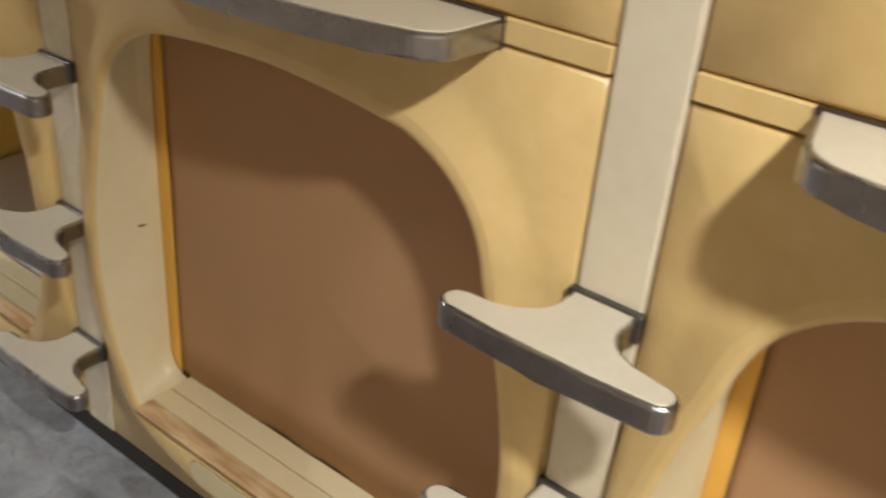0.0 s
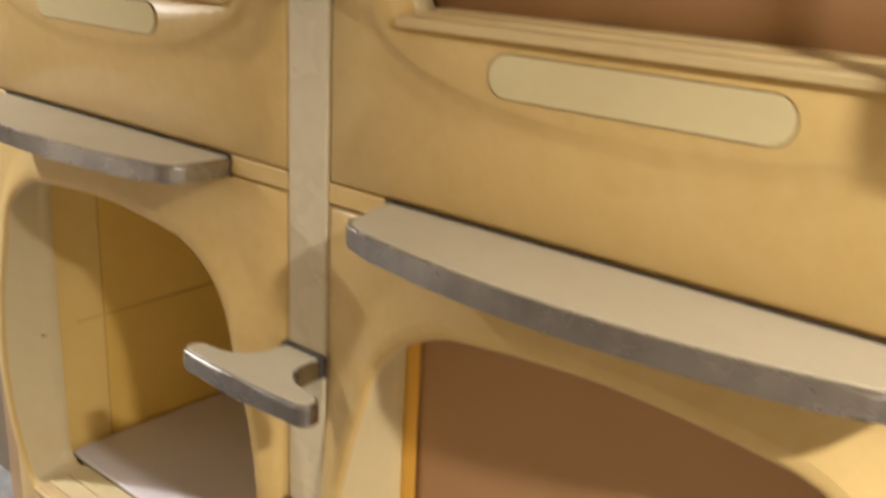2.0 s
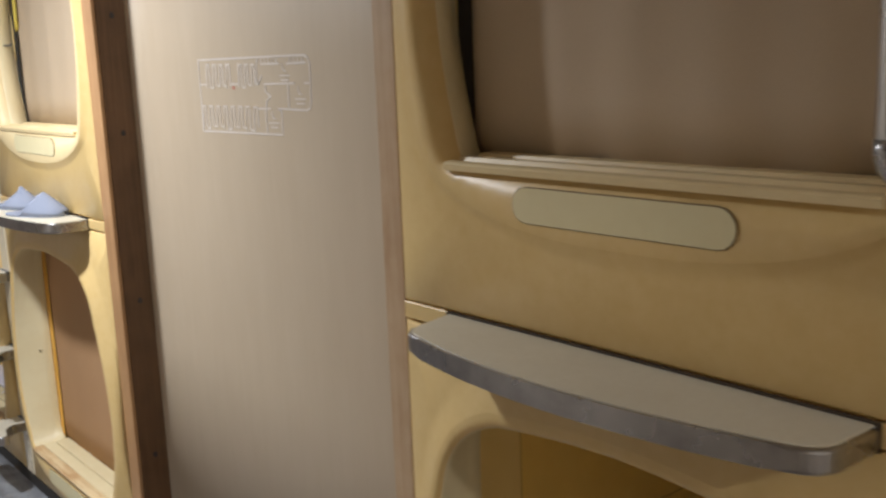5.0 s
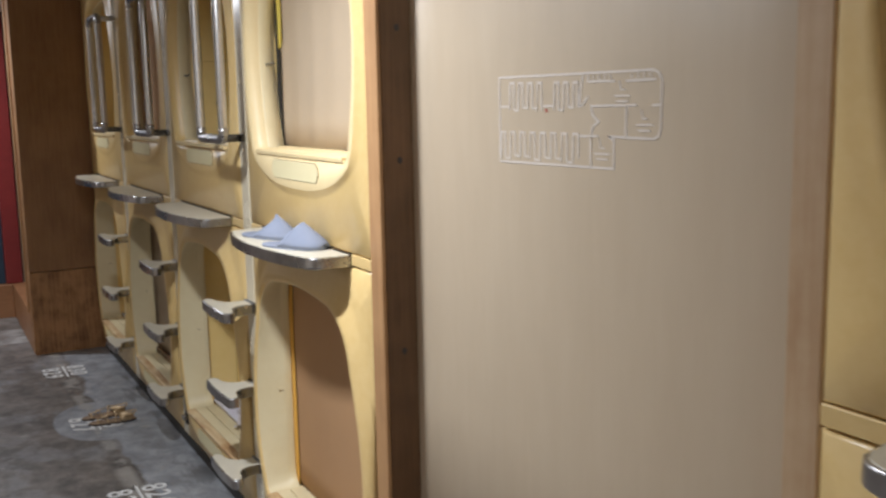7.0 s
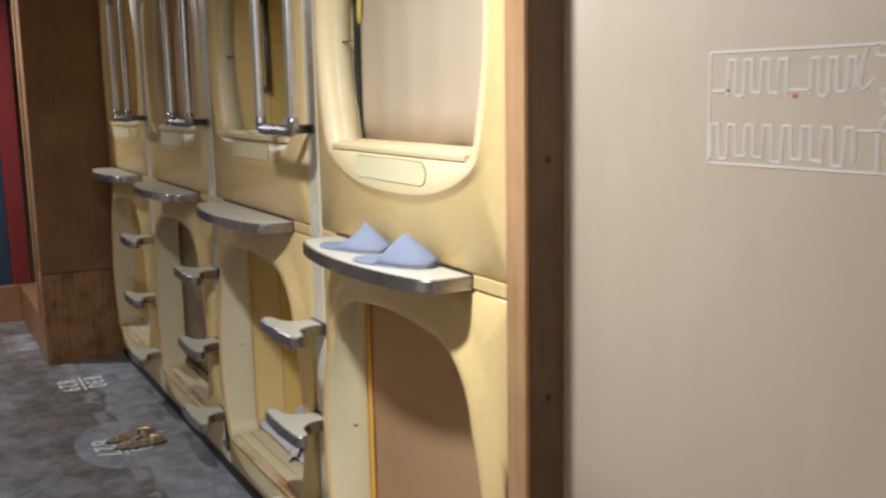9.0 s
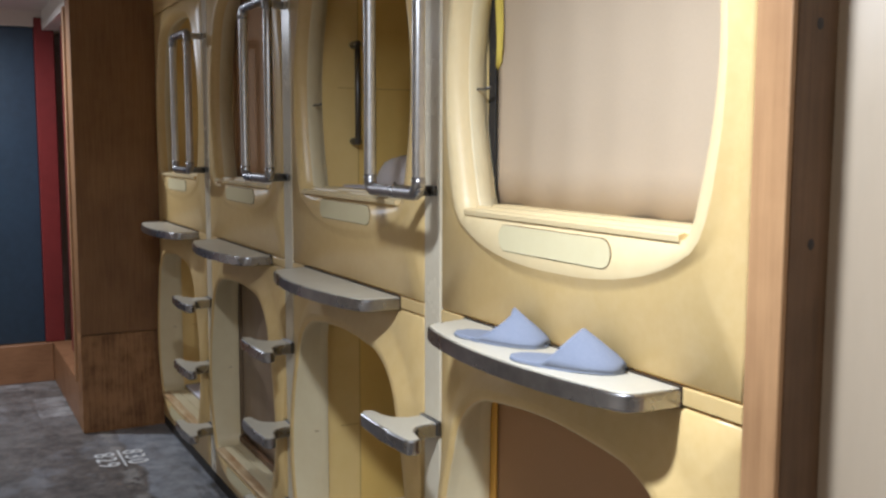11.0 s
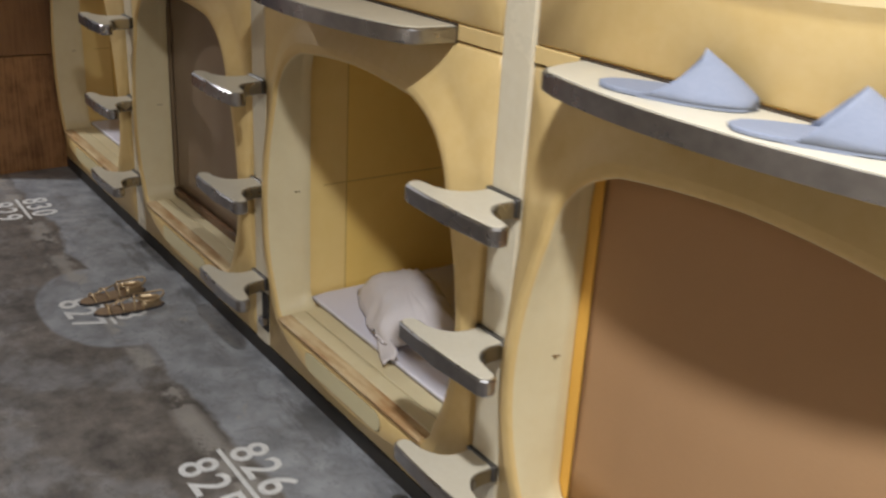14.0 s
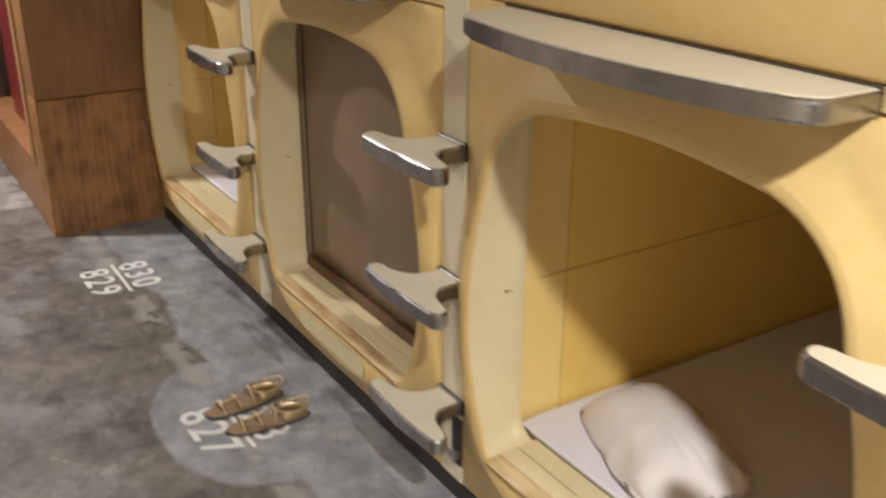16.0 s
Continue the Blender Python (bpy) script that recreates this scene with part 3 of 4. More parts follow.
# ---- shelves ----
def shelf(bay):
    c = BAYS[bay]
    sh = thing("wall_shelf", "cream laminate shelf with worn aluminium edge between two capsules", "shelf", "shelves between the capsules", (c, WALL, 1.1555))

    def outline(d):
        """A bowed front between a slanting end and a square one, both with round corners."""
        pts = [(-0.386 + d, -0.001), (-0.366 + d, -0.088 + d * 0.4)]
        pts += bezier((-0.362 + d, -0.098 + d * 0.5), (-0.354 + d, -0.121 + d), (-0.328 + d * 0.8, -0.128 + d), 6)
        pts += bezier((-0.328 + d * 0.8, -0.128 + d), (-0.02, -0.205 + d), (0.328 - d * 0.8, -0.122 + d), 22)
        pts += bezier((0.328 - d * 0.8, -0.122 + d), (0.364 - d, -0.111 + d), (0.367 - d, -0.080 + d * 0.4), 7)
        pts += [(0.367 - d, -0.080 + d * 0.4), (0.370 - d, -0.001)]
        return pts

    part("metal_edge", prism(outline(0.0), -0.032, 0.0, 0.0055, 3), M_METAL, sh, "worn aluminium edge", smooth=False)
    part("shelf_top", prism(outline(0.0055), -0.004, 0.0018, 0.0012, 1), M_TREAD, sh, "cream laminate top")
    part("back_joint", box(-0.386, 0.371, -0.003, 0.0, -0.031, 0.0062), M_GAP, sh, "dark joint along the wall")
    return sh


for bay in BAYS:
    shelf(bay)

# ---- ladder posts with steps and grab rails ----
def step_outline(d):
    """A T seen from above: stem at the wall, cross bar with round ends, hollow fillets."""
    s = 0.044 - d
    y0, y1 = -0.142 + d, -0.098 - d
    r = (y1 - y0) / 2
    e = 0.150 - d
    pts = [(s, 0.0)] + bezier((s, -0.040), (s + 0.003, -0.078 - d), (0.095, y1 + 0.004), 8) + [(e - r, y1)]
    pts += arc(e - r, y0 + r, r, 80, -80, 8)
    pts += [(0.06, y0 - 0.004), (0, y0 - 0.005), (-0.06, y0 - 0.004)]
    pts += arc(-e + r, y0 + r, r, 260, 100, 8)
    pts += [(-e + r, y1)] + bezier((-0.095, y1 + 0.004), (-s - 0.003, -0.078 - d), (-s, -0.040), 8) + [(-s, -0.040), (-s, 0.0)]
    return pts


def ladder(x):
    lad = thing("ladder_post", "cream ladder post with three steps and a steel grab rail", "ladder", "ladders between the capsules", (x, WALL, 0))
    w = 0.0435
    part("post", box(-w, w, -0.0005, 0.05, 0.052, 2.258, 0.004, 2), M_STRIP, lad, "cream enamelled post")
    for z in (0.275, 0.569, 0.868):
        st = part("step", prism(step_outline(0.0), z - 0.036, z, 0.0055, 3), M_METAL, lad, "cream step with worn aluminium edge")
        part("tread", prism(step_outline(0.0055), z - 0.004, z + 0.0018, 0.001, 1), M_TREAD, st, "cream laminate tread")
        part("step_bracket", box(-0.049, 0.049, -0.011, 0.002, z - 0.033, z + 0.005, 0.002, 1), M_DARKMETAL, st, "dark steel bracket")
    # closed loop of tube held off the post
    a, y, lo, hi, r = 0.139, -0.108, 1.454, 2.045, 0.026
    path = arc(a - r, lo + r, r, -90, 0, 6) + arc(a - r, hi - r, r, 0, 90, 6) + arc(-a + r, hi - r, r, 90, 180, 6) + arc(-a + r, lo + r, r, 180, 270, 6)
    rail = part("grab_rail", tube([(px, y, pz) for px, pz in path], 0.0152, 16, True), M_CHROME, lad, "steel tube grab rail", smooth=True)
    for z in (lo, hi):
        part("rail_stay", tube([(0.0, y, z), (0.0, 0.004, z)], 0.014, 12), M_DARKMETAL if z == lo else M_CHROME, rail, "steel stay", smooth=True)
        part("stay_flange", box(-0.030, 0.030, -0.012, 0.0015, z - 0.012, z + 0.012, 0.005, 3), M_DARKMETAL if z == lo else M_CHROME, rail)
        # sleeves at the corners
        sg_ = 1 if z == lo else -1
        bend = [(-a, z + sg_ * (r + 0.012))] + [(-a + r - r * math.cos(radians(q)), z + sg_ * (r - r * math.sin(radians(q)))) for q in range(0, 91, 15)]
        bend += [(-px, pz) for px, pz in bend[::-1]]
        part("elbow_sleeve", tube([(px, y, pz) for px, pz in bend], 0.0164, 16), M_METAL, rail, "darker worn tube", smooth=True)
    return lad


for x in STRIPS:
    lad = ladder(x)
    if x == -6.155:
        # a flat dark plate stands in for the shade inside an open recess
        part("foot_shade_plate", box(0.004, 0.0445, -0.0035, 0.003, 0.10, 0.225, 0.002, 1), M_DARK, lad, "dark plate painting the shade of an open recess at the foot")
        part("foot_bolt", box(0.012, 0.046, -0.022, -0.003, 0.125, 0.15, 0.004, 2), M_METAL, lad, "worn metal bolt")

# ---- board panel with the floor map, and the wooden post beside it ----
PY = 0.985
panel = thing("partition_panel", "tall buff board panel with a white line floor map", "panel", at=(-3.25, PY, 0), kind="structure")
bm = bmesh.new()
cols = []
for i in range(41):
    x = -0.70 + 1.345 * i / 40
    back = max(0, (i - 34) / 6.0) ** 2 * 0.035 - max(0, (4 - i) / 3.0) ** 2 * 0.030
    cols.append([bm.verts.new((x, back, z)) for z in (0.0, 0.8, 1.6, CEIL)])
for a, b in zip(cols, cols[1:]):
    for k in range(3):
        bm.faces.new((a[k], b[k], b[k + 1], a[k + 1]))
pb = part("board", bm, M_PANEL, panel, smooth=True, flip=False)
so = pb.modifiers.new("thickness", "SOLIDIFY")
so.thickness, so.offset = 0.012, -1
# added dark sheet, only there to make the space behind the board dark
slab("panel_shade_sheet", box(-4.0, -2.56, PY + 0.06, PY + 0.09, 0, CEIL), M_DARK, "added dark sheet giving the shade behind the board panel")
tagged(obj("trim", box(-2.640, -2.5795, WALL + 0.008, PY + 0.05, 0.0, CEIL, 0.003, 2), M_PALEPINE), "narrow pale pine batten beside the board panel", "trim", kind="structure")
post = thing("wooden_post", "pine corner post with knots beside the panel, painted light and shade", "post", at=(-3.95, WALL, 0))
# one post in two pine tones: shaded side, and a thin lit front
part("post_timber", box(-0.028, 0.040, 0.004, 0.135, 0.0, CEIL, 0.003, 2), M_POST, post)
part("lit_front", box(-0.0285, 0.0415, -0.008, 0.0035, 0.0, CEIL, 0.003, 2), M_BATTEN, post, "front of the post, lamplight put into its lighter pine colour")
for z in (0.45, 0.93, 1.42, 1.745, 2.1):
    k = bmesh.new()
    bmesh.ops.create_icosphere(k, subdivisions=2, radius=1)
    for v in k.verts:
        v.co = Vector((0.0402 + v.co.x * 0.0008, 0.05 + v.co.y * 0.007, z + v.co.z * 0.009))
    part("knot", k, M_RUBBER, post, "dark knot")


def map_line(points, w=0.0046):
    """One raised ribbon on the board, mitred at its bends, through points in x, z."""
    pts = [Vector(p) for k, p in enumerate(points) if k == 0 or (Vector(p) - Vector(points[k - 1])).length > 1e-6]
    closed = (pts[0] - pts[-1]).length < 1e-6
    if closed:
        pts = pts[:-1]
    n = len(pts)
    dirs = [(pts[(k + 1) % n] - pts[k]).normalized() for k in range(n)]
    bm = bmesh.new()
    rows = []
    for k, p in enumerate(pts):
        into = dirs[k - 1] if closed or k > 0 else dirs[0]
        out = dirs[k] if closed or k < n - 1 else dirs[k - 1]
        a, b = Vector((-into.y, into.x)), Vector((-out.y, out.x))
        side = a + b
        side = side / max(0.4, side.dot(a)) * w / 2
        rows.append([bm.verts.new((q.x, y, q.y)) for q, y in ((p + side, -0.0001), (p + side, -0.001), (p - side, -0.001), (p - side, -0.0001))])
    pairs = list(zip(rows, rows[1:])) + ([(rows[-1], rows[0])] if closed else [])
    for r0, r1 in pairs:
        for k in range(3):
            bm.faces.new((r0[k], r0[k + 1], r1[k + 1], r1[k]))
    if not closed:
        bm.faces.new(rows[0])
        bm.faces.new(rows[-1])
    return bm


fm = new("floor_map")
fm.location = (-3.54, PY, 1.431)
tagged(fm, "white line floor map printed on the board panel", "map")
def walls(points, w=0.0046, name="room_line"):
    return part(name, map_line(points, w), M_MAPLINE, fm)


def teeth(x0, x1, n, foot, head, bow=0.0):
    """A row of capsule bays: square teeth from x0 to x1, every other foot hooked a little lower."""
    pts, step = [], (x1 - x0) / (2 * n - 1)
    for i in range(n):
        xa = x0 + 2 * i * step
        low = foot - (0.006 if i % 3 == 0 else 0.0)
        pts += [(xa, low), (xa + 0.002, head), (xa + step - 0.001, head), (xa + step, low + 0.003)]
        if i < n - 1:
            pts += [(xa + step + 0.003, low), (xa + 2 * step - 0.002, low)]
    return [(x, z + bow * (x - x0)) for x, z in pts]


walls([(0, 0), (0, 0.180), (0.500, 0.178), (0.514, 0.173), (0.522, 0.160), (0.520, 0.076), (0.515, 0.064), (0.502, 0.059), (0.377, 0.061)], name="outline")
walls([(0.377, 0.061), (0.393, 0.055), (0.393, 0.002), (0.0, 0.0)], name="outline")
walls([(0, 0.118), (0.042, 0.118)])
walls([(0.161, 0.118), (0.204, 0.118)])
walls([(0.283, 0.117), (0.296, 0.118), (0.316, 0.136)])
walls([(0.299, 0.176), (0.291, 0.150), (0.289, 0.118)])
walls([(0.455, 0.118), (0.325, 0.117), (0.329, 0.100), (0.348, 0.088), (0.330, 0.078), (0.326, 0.064)])
walls([(0.498, 0.117), (0.520, 0.118)])
walls([(0.428, 0.117), (0.427, 0.061)])
walls([(0.285, 0.060), (0.347, 0.061)])
walls([(0.323, 0.060), (0.324, 0.003)])
walls([(0.315, 0.178), (0.315, 0.163), (0.395, 0.162)])
walls([(0.426, 0.161), (0.507, 0.162)])
for x0 in (0.332, 0.442):
    for k in range(4):
        walls([(x0 + 0.017 * k, 0.165), (x0 + 0.017 * k, 0.175)], 0.003, "cubicle_line")
for x, z in ((0.416, 0.152), (0.477, 0.100), (0.358, 0.045)):
    walls([(x - 0.008, z + 0.010), (x - 0.004, z - 0.006), (x + 0.008, z - 0.006)], 0.0032, "lettering_bar")
    walls([(x - 0.022, z - 0.017), (x + 0.022, z - 0.017)], 0.0036, "lettering_bar")
    walls([(x - 0.016, z - 0.027), (x + 0.016, z - 0.027)], 0.0036, "lettering_bar")
walls(teeth(0.040, 0.161, 4, 0.116, 0.167, -0.02), 0.0046, "capsule_outline")
walls(teeth(0.204, 0.283, 3, 0.116, 0.164, -0.02), 0.0046, "capsule_outline")
walls(teeth(0.004, 0.285, 8, 0.014, 0.064), 0.0046, "capsule_outline")
part("place_dot", map_line([(0.173, 0.109), (0.181, 0.109)], 0.007), M_MAPDOT, fm)

# ---- far end: clad pillar, plinth, red door, navy door ----
pil = thing("clad_pillar", "square pillar clad in dark red-brown plywood", "pillar", at=(-8.34, 0.442, 0), kind="structure")
part("upper_cladding", box(-0.16, 0.0, 0.0, 0.6, 0.542, CEIL, 0.002, 1), M_BOX, pil)
part("lower_cladding", box(-0.16, 0.001, -0.001, 0.6, 0.0, 0.538, 0.002, 1), M_BOX_LOW, pil, "lighter red-brown plywood")
part("corner_batten", box(-0.205, -0.161, -0.012, 0.03, 0.255, 2.30, 0.003, 1), M_BATTEN, pil, "pine corner batten")
slab("plinth_1", box(WEST - 0.05, -8.50, 0.442, 0.62, 0.0, 0.255, 0.004, 1), M_PLINTH, "pine plinth under the red door", "plinth")
slab("plinth_2", box(WEST - 0.14, WEST, SOUTH, 0.441, 0.0, 0.255, 0.004, 1), M_PLINTH, "pine plinth under the navy end door", "plinth")
slab("soffit", box(WEST - 0.15, -8.50, 0.45, 0.62, 2.30, CEIL), M_PLASTER, "off-white lintel over the red door", "lintel")
door = thing("door_1", "red painted sliding door with a small pale knob", "door", at=(-9.1, 0.52, 0.257), kind="structure")
part("leaf", box(-0.30, 0.605, 0.0, 0.04, 0.0, 2.04, 0.004, 1), M_RED, door)
part("leaf", box(-0.58, -0.27, 0.035, 0.07, 0.0, 2.04, 0.004, 1), M_RED, door)
k = bmesh.new()
bmesh.ops.create_uvsphere(k, u_segments=16, v_segments=10, radius=0.018)
bmesh.ops.translate(k, verts=k.verts, vec=(0.42, -0.018, 0.95))
part("door_knob", k, M_CHROME, door, "pale metal knob", smooth=True)
navy = thing("door_2", "navy painted end door in a red frame with a round white sign", "door", at=(WEST - 0.06, -0.2, 0.257), kind="structure")
part("leaf", box(-0.04, 0.0, -0.75, 0.60, 0.0, 2.06, 0.004, 1), M_NAVY, navy)
part("frame", box(-0.04, 0.03, 0.601, 0.72, 0.0, 2.12, 0.004, 1), M_RED, navy, "red painted frame")
part("frame", box(-0.04, 0.03, -0.95, -0.751, 0.0, 2.12, 0.004, 1), M_RED, navy, "red painted frame")
slab("lintel_2", box(WEST - 0.15, WEST - 0.05, SOUTH, 0.55, 2.32, CEIL), M_PLASTER, "off-white lintel over the end door", "lintel")
sign = bmesh.new()
bmesh.ops.create_cone(sign, cap_ends=True, segments=40, radius1=0.082, radius2=0.082, depth=0.004)
bmesh.ops.transform(sign, matrix=pose(0, 0, 0, 0, 90, 0), verts=sign.verts)
sg = tagged(obj("door_sign", sign, M_WHITE), "round white sign with grey lettering on the navy door", "sign")
sg.location = (WEST - 0.057, 0.0, 1.745)
for i in range(3):
    part("lettering_bar", box(0.0021, 0.003, -0.04 + 0.01 * (i == 2), 0.04 - 0.01 * (i == 0), 0.018 - 0.02 * i, 0.024 - 0.02 * i), M_DARKMETAL, sg)

# ---- painted numbers on the floor ----
def floor_number(c, low, high):
    e = thing("floor_number", "white numbers %s over %s painted on the concrete" % (high, low), "floor marking", "painted floor numbers", (c, 0.55, 0.0))
    for word, y in ((high, 0.018), (low, -0.120)):
        for i, char in enumerate(word):
            cu = bpy.data.curves.new("digit", "FONT")
            cu.body, cu.size, cu.align_x, cu.extrude, cu.resolution_u, cu.offset = char, 0.142, "CENTER", 0.0006, 3, 0.0016
            tmp = new("digit", cu)
            bpy.context.view_layer.update()
            me = bpy.data.meshes.new_from_object(tmp.evaluated_get(bpy.context.evaluated_depsgraph_get()))
            bpy.data.objects.remove(tmp)
            me.materials.clear()
            me.materials.append(M_PAINT)
            ob = new("digit", me)
            ob.parent = e
            ob.location = ((i - 1) * 0.083, y, 0.0012)
    part("fraction_bar", box(-0.132, 0.132, -0.006, 0.006, 0.0004, 0.0018), M_PAINT, e)


floor_number(-5.612, "825", "826")
floor_number(-6.715, "827", "828")
floor_number(-7.82, "829", "830")

# ---- bedding ----
def mattress(bay, upper):
    c, z0 = BAYS[bay], (UP_SILL if upper else LOW_SILL)
    y0 = WALL + (0.101 if not upper else 0.16)
    pts = [(c - 0.425, y0), (c + 0.425, y0), (c + 0.432, WALL + 0.15), (c + 0.432, WALL + 2.0), (c - 0.432, WALL + 2.0), (c - 0.432, WALL + 0.15)]
    if upper:
        pts = [(c - 0.432, y0), (c + 0.432, y0), (c + 0.432, WALL + 2.0), (c - 0.432, WALL + 2.0)]
    e = thing("mattress", "thin mattress with a white sheet inside a capsule", "mattress", "mattresses in the open capsules")
    part("pad", prism([(px, py + 0.002) for px, py in pts], z0 + 0.0030, z0 + 0.0105, 0.002, 1), M_TREAD, e, "beige pad")
    part("sheet", prism(pts, z0 + 0.0085, z0 + 0.020, 0.006, 3), M_WHITE, e, "white cotton sheet")
    return e


for bay in (3, 5, 7):
    mattress(bay, False)
for bay in (5, 7):
    mattress(bay, True)


def pillow(x, y, z, turn):
    """A soft cushion with a hem all round, slack creases running in from the edges."""
    bm = bmesh.new()
    nu, nv = 72, 28
    rings = []
    for j in range(nv + 1):
        v = -1 + 2 * j / nv
        ring = []
        for i in range(nu):
            a = 2 * math.pi * i / nu
            ca, sa = math.cos(a), math.sin(a)
            k = (abs(ca) ** 5 + abs(sa) ** 5) ** -0.2
            # profile: flat hem at the rim, full in the middle
            r = 1 - abs(v) ** 2.6
            r = max(r, 0.0) ** 0.55
            hem = 1.0 + (0.055 if abs(v) < 0.04 else 0.0)
            px, py = 0.205 * k * ca * r * hem, 0.115 * k * sa * r * hem
            full = (1 - r ** 3) ** 0.8
            h = (0.074 if v > 0 else 0.034) * full * math.copysign(1, v)
            q = Vector((px * 6, py * 6, v))
            ridge = 1 - abs(noise.noise(Vector((ca * 3.1 + px * 2, sa * 3.1 + py * 7, 0.3)))) * 2
            crease = 0.011 * max(0, ridge) ** 3 * min(1, 2.5 * (1 - full)) * (1 if abs(v) > 0.05 else 0.4)
            h += crease + 0.012 * noise.noise(q) * full + 0.005 * noise.noise(q * 3.3)
            # the near side sags over the mattress edge
            h -= 0.016 * max(0, -sa) * r ** 4
            ring.append(bm.verts.new((px + 0.006 * noise.noise(q * 2.1), py + 0.008 * noise.noise(q * 1.7 + Vector((4, 0, 0))), h)))
        rings.append(ring)
    for r0, r1 in zip(rings, rings[1:]):
        for i in range(nu):
            bm.faces.new((r0[i], r0[(i + 1) % nu], r1[(i + 1) % nu], r1[i]))
    bmesh.ops.remove_doubles(bm, verts=bm.verts, dist=0.0004)
    e = thing("pillow", "white cotton pillow with a loose case on the mattress", "pillow")
    part("cushion", bm, M_PILLOW, e, smooth=True)
    fl = bmesh.new()
    rows = []
    for i in range(25):
        u = i / 24
        rows.append([fl.verts.new((-0.09 + 0.36 * u + 0.006 * math.sin(j * 1.1), -0.088 - 0.040 * (j / 8) * (0.35 + 0.65 * u), 0.004 - 0.034 * (j / 8) ** 0.7 + 0.010 * math.sin(u * 17 + j * 0.5) * (j / 8) + 0.006 * noise.noise(Vector((u * 6, j * 0.6, 2))))) for j in range(9)])
    for r0, r1 in zip(rows, rows[1:]):
        for j in range(8):
            fl.faces.new((r0[j], r1[j], r1[j + 1], r0[j + 1]))
    flap = part("case_flap", fl, M_PILLOW, e, "loose open end of the pillowcase", smooth=True)
    so = flap.modifiers.new("thickness", "SOLIDIFY")
    so.thickness = 0.003
    e.matrix_world = pose(x, y, z, 5, -2, turn)
    return e


pillow(-5.768, WALL + 0.268, 0.268, -20)
pillow(-5.70, WALL + 0.290, 1.464, -8)

# grip on the inner wall of an open upper capsule, and what shows beside a blind
grip = thing("grab_handle", "dull steel grab handle on the capsule's inner wall", "handle", at=(BAYS[5] - 0.4455, WALL + 0.205, 1.58))
part("bar", tube([(0.045, 0.0, 0.0)] + [(0.045, 0.0, 0.33)], 0.010, 12), M_DARKMETAL, grip, smooth=True)
for z in (0.0, 0.33):
    part("foot", tube([(0.0, 0.0, z), (0.05, 0.0, z)], 0.012, 12), M_DARKMETAL, grip, smooth=True)
rag = bmesh.new()
cols = []
for i in range(9):
    cols.append([rag.verts.new((-0.418 + 0.005 * i + 0.004 * math.sin(k * 0.9), 0.094 + 0.004 * math.sin(i * 1.4 + k * 0.4), 1.745 + 0.045 * k + 0.010 * abs(i - 4) * (k == 0))) for k in range(10)])
for a, b in zip(cols, cols[1:]):
    for k in range(9):
        rag.faces.new((a[k], b[k], b[k + 1], a[k + 1]))
ragob = tagged(obj("hanging_cloth", rag, M_YELLOW, True, False), "yellow cloth hanging beside the taupe blind", "cloth")
ragob.location = (BAYS[4], WALL, 0)
so = ragob.modifiers.new("thickness", "SOLIDIFY")
so.thickness = 0.002
for bay in (4, 5):
    hk = tagged(obj("blind_hook", tube([(-0.455, 0.055, 1.70), (-0.43, 0.055, 1.70), (-0.40, 0.06, 1.699), (-0.385, 0.065, 1.703)], 0.0035, 8), M_DARKMETAL, True), "small dark hook on the capsule jamb", "hook", "blind hooks")
    hk.location = (BAYS[bay], WALL, 0)

# ---- slippers ----
def slipper(x, y, z, turn, sag):
    e = thing("slipper", "blue-grey felt slipper lying on the cream shelf", "slipper", "pair of felt slippers", (x, y, z))
    e.rotation_euler = (0, 0, radians(turn))

    def half(s):
        """Half the width of the sole along its length, heel 0 to toe 1."""
        return 0.049 * (max(0.0, 1 - abs(2 * s - 1) ** 3.2)) ** 0.5 * (0.86 + 0.22 * s)

    L = 0.24
    ss = [i / 22 for i in range(23)]
    pts = [(s * L - L / 2, -half(s)) for s in ss] + [(s * L - L / 2, half(s)) for s in ss[::-1][1:-1]]
    part("sole", prism(pts, 0.0, 0.008, 0.002, 1), M_SLIPPER, e)
    bm = bmesh.new()
    rows = []
    for i in range(15):
        s = 0.38 + 0.615 * i / 14
        h = 0.061 * (1 - i / 14) ** 0.85 + 0.008
        row = []
        for k in range(13):
            a = math.pi * k / 12
            w = half(s) * 1.02
            peak = abs(math.cos(a)) ** 1.25
            lean = 0.064 * (1 - i / 14) * math.sin(a)
            row.append(bm.verts.new((s * L - L / 2 + lean, w * math.copysign(peak, math.cos(a)), 0.006 + h * (1 - sag * (1 - i / 14) * max(0.0, -math.cos(a)) ** 0.5) * math.sin(a) ** 1.1)))
        rows.append(row)
    for a, b in zip(rows, rows[1:]):
        for k in range(12):
            bm.faces.new((a[k], a[k + 1], b[k + 1], b[k]))
    up = part("upper", bm, M_SLIPPER, e, smooth=True)
    so = up.modifiers.new("thickness", "SOLIDIFY")
    so.thickness = 0.003
    return e


slipper(-4.612, 0.806, 1.1575, 21, 0.4)
slipper(-4.358, 0.796, 1.1575, 28, 0.0)

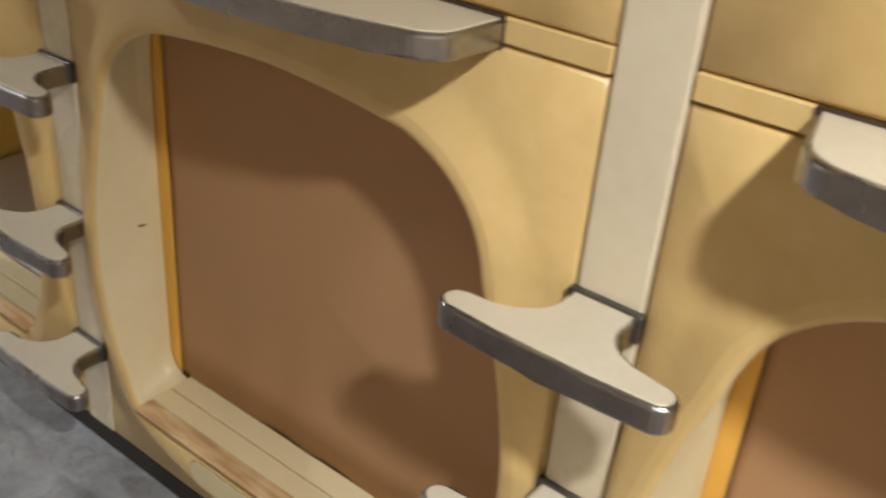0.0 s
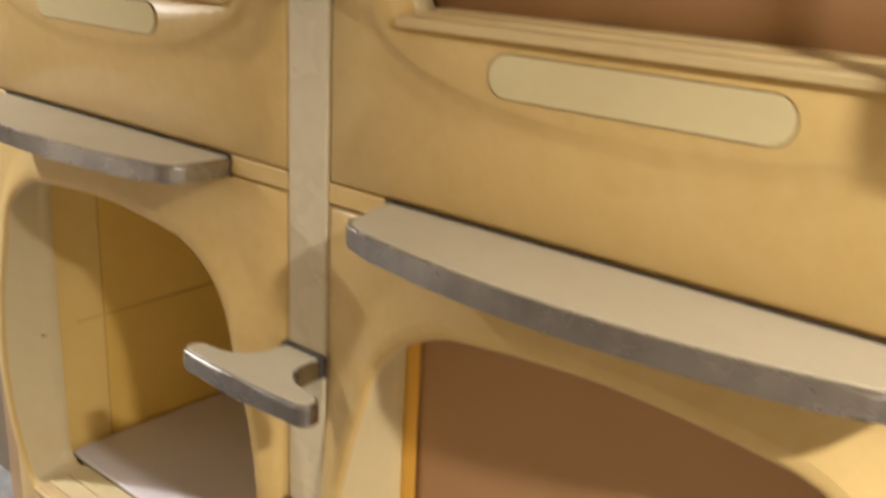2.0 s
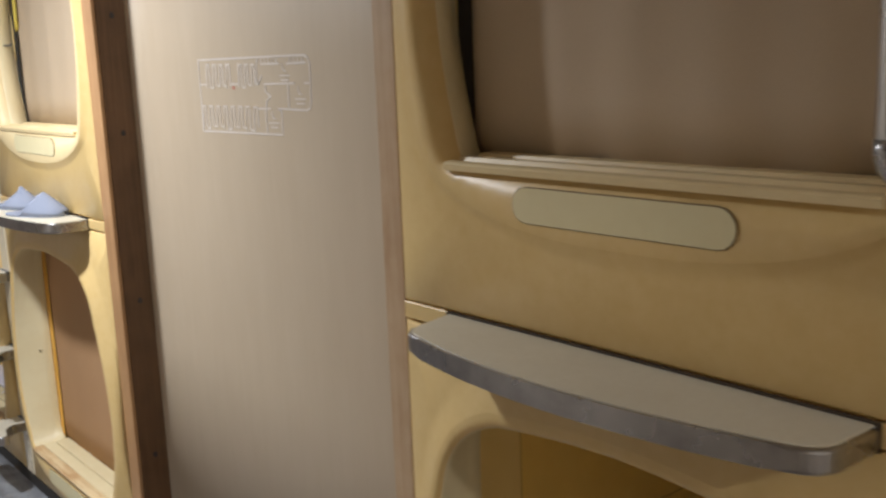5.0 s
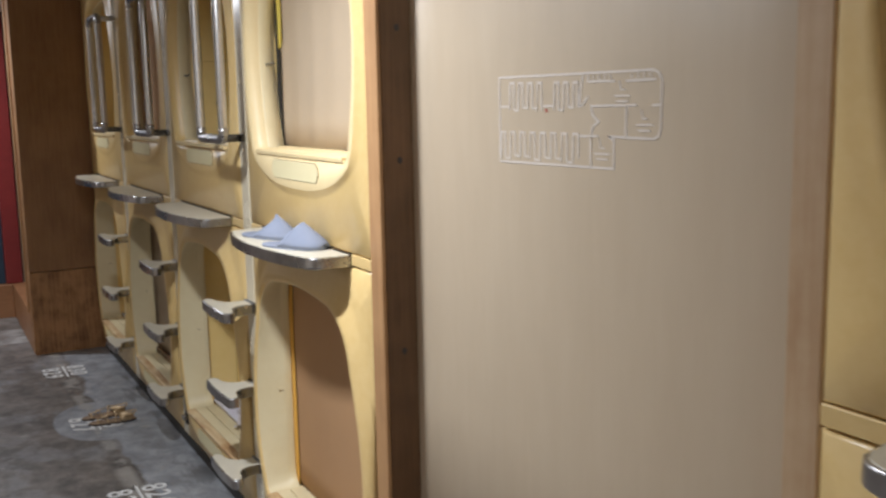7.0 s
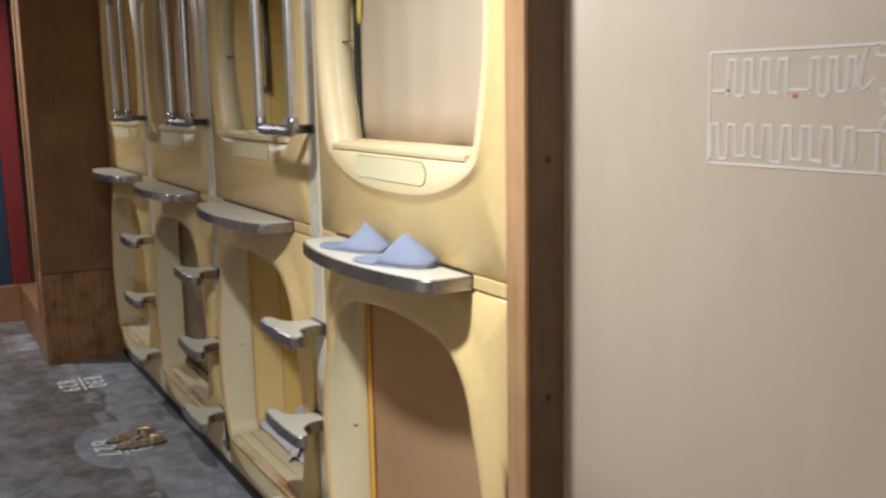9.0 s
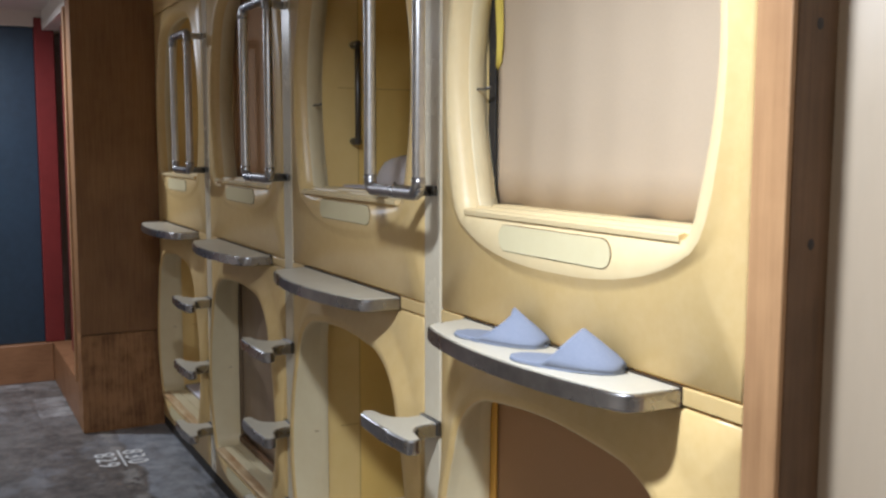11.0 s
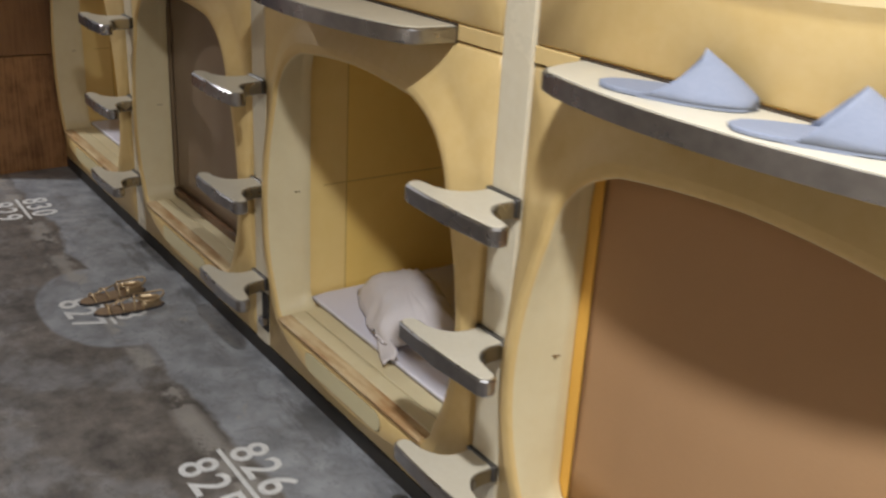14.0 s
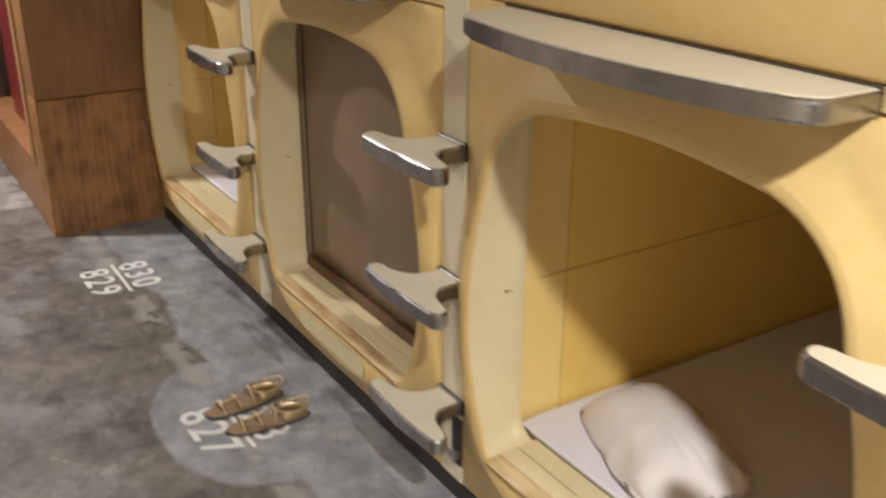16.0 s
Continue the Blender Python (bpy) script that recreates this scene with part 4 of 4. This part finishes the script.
# ---- sandals ----
def sandal(x, y, turn):
    e = thing("sandal", "gold strappy flat sandal standing on the concrete floor", "sandal", "pair of gold sandals", (x, y, 0.0005))
    e.rotation_euler = (0, 0, radians(turn))

    def half(s):
        return 0.036 * (max(0.0, 1 - abs(2 * s - 1) ** 3)) ** 0.5 * (0.80 + 0.28 * s)

    L = 0.235
    ss = [i / 20 for i in range(21)]
    pts = [(s * L - L / 2, -half(s)) for s in ss] + [(s * L - L / 2, half(s)) for s in ss[::-1][1:-1]]
    part("outsole", prism(pts, 0.0, 0.007, 0.002, 1), M_RUBBER, e)
    part("insole", prism([(px * 0.97, py * 0.95) for px, py in pts], 0.0065, 0.0105, 0.001, 1), M_SOLE, e, "tan insole")
    def strap(s0, s1, h, r=0.004):
        path = [(s0 * L - L / 2 + (s1 - s0) * L * k / 10, half((s0 + s1) / 2) * 0.97 * math.cos(math.pi * k / 10), 0.010 + h * math.sin(math.pi * k / 10)) for k in range(11)]
        part("strap", tube(path, r, 8), M_GOLD, e, "gold leather strap", smooth=True)
    strap(0.80, 0.80, 0.018, 0.004)
    strap(0.60, 0.66, 0.030, 0.003)
    strap(0.46, 0.40, 0.040, 0.003)
    part("strap", tube([(0.30 * L, 0, 0.027), (0.18 * L, 0.002, 0.034), (0.06 * L, 0, 0.041), (-0.03 * L, 0, 0.046)], 0.003, 8), M_GOLD, e, "gold leather strap", smooth=True)
    back = [(-L / 2 + 0.012 + 0.07 * (1 - math.sin(math.pi * k / 14)), 0.030 * math.cos(math.pi * k / 14)) for k in range(15)]
    bm = bmesh.new()
    lo = [bm.verts.new((px, py, 0.009)) for px, py in back]
    hi = [bm.verts.new((px * 0.97, py * 0.9, 0.036)) for px, py in back]
    for k in range(14):
        bm.faces.new((lo[k], lo[k + 1], hi[k + 1], hi[k]))
    cn = part("heel_counter", bm, M_GOLD, e, "gold leather heel cup", smooth=True)
    so = cn.modifiers.new("thickness", "SOLIDIFY")
    so.thickness = 0.002
    part("ankle_strap", tube([(-0.065 + 0.05 * math.cos(a), 0.036 * math.sin(a), 0.043 + 0.006 * math.cos(a * 2)) for a in (i * 2 * math.pi / 18 for i in range(18))], 0.0032, 8, True), M_GOLD, e, "gold ankle strap", smooth=True)
    return e


sandal(-6.785, 0.604, -86)
sandal(-6.665, 0.622, -96)

# ---- lamps on the ceiling ----
for lx, ly, watts, tone, spread in LAMPS:
    li = thing("ceiling_lamp", "round white ceiling lamp, switched on", "ceiling light", "ceiling lamps", (lx, ly, CEIL))
    base = bmesh.new()
    bmesh.ops.create_cone(base, cap_ends=True, segments=32, radius1=0.07, radius2=0.085, depth=0.02)
    bmesh.ops.translate(base, verts=base.verts, vec=(0, 0, -0.010))
    part("base", base, M_WHITE, li)
    part("rim", tube([(0.085 * math.cos(a), 0.085 * math.sin(a), -0.008) for a in (i * 2 * math.pi / 32 for i in range(32))], 0.007, 8, True), M_WHITE, li, smooth=True)
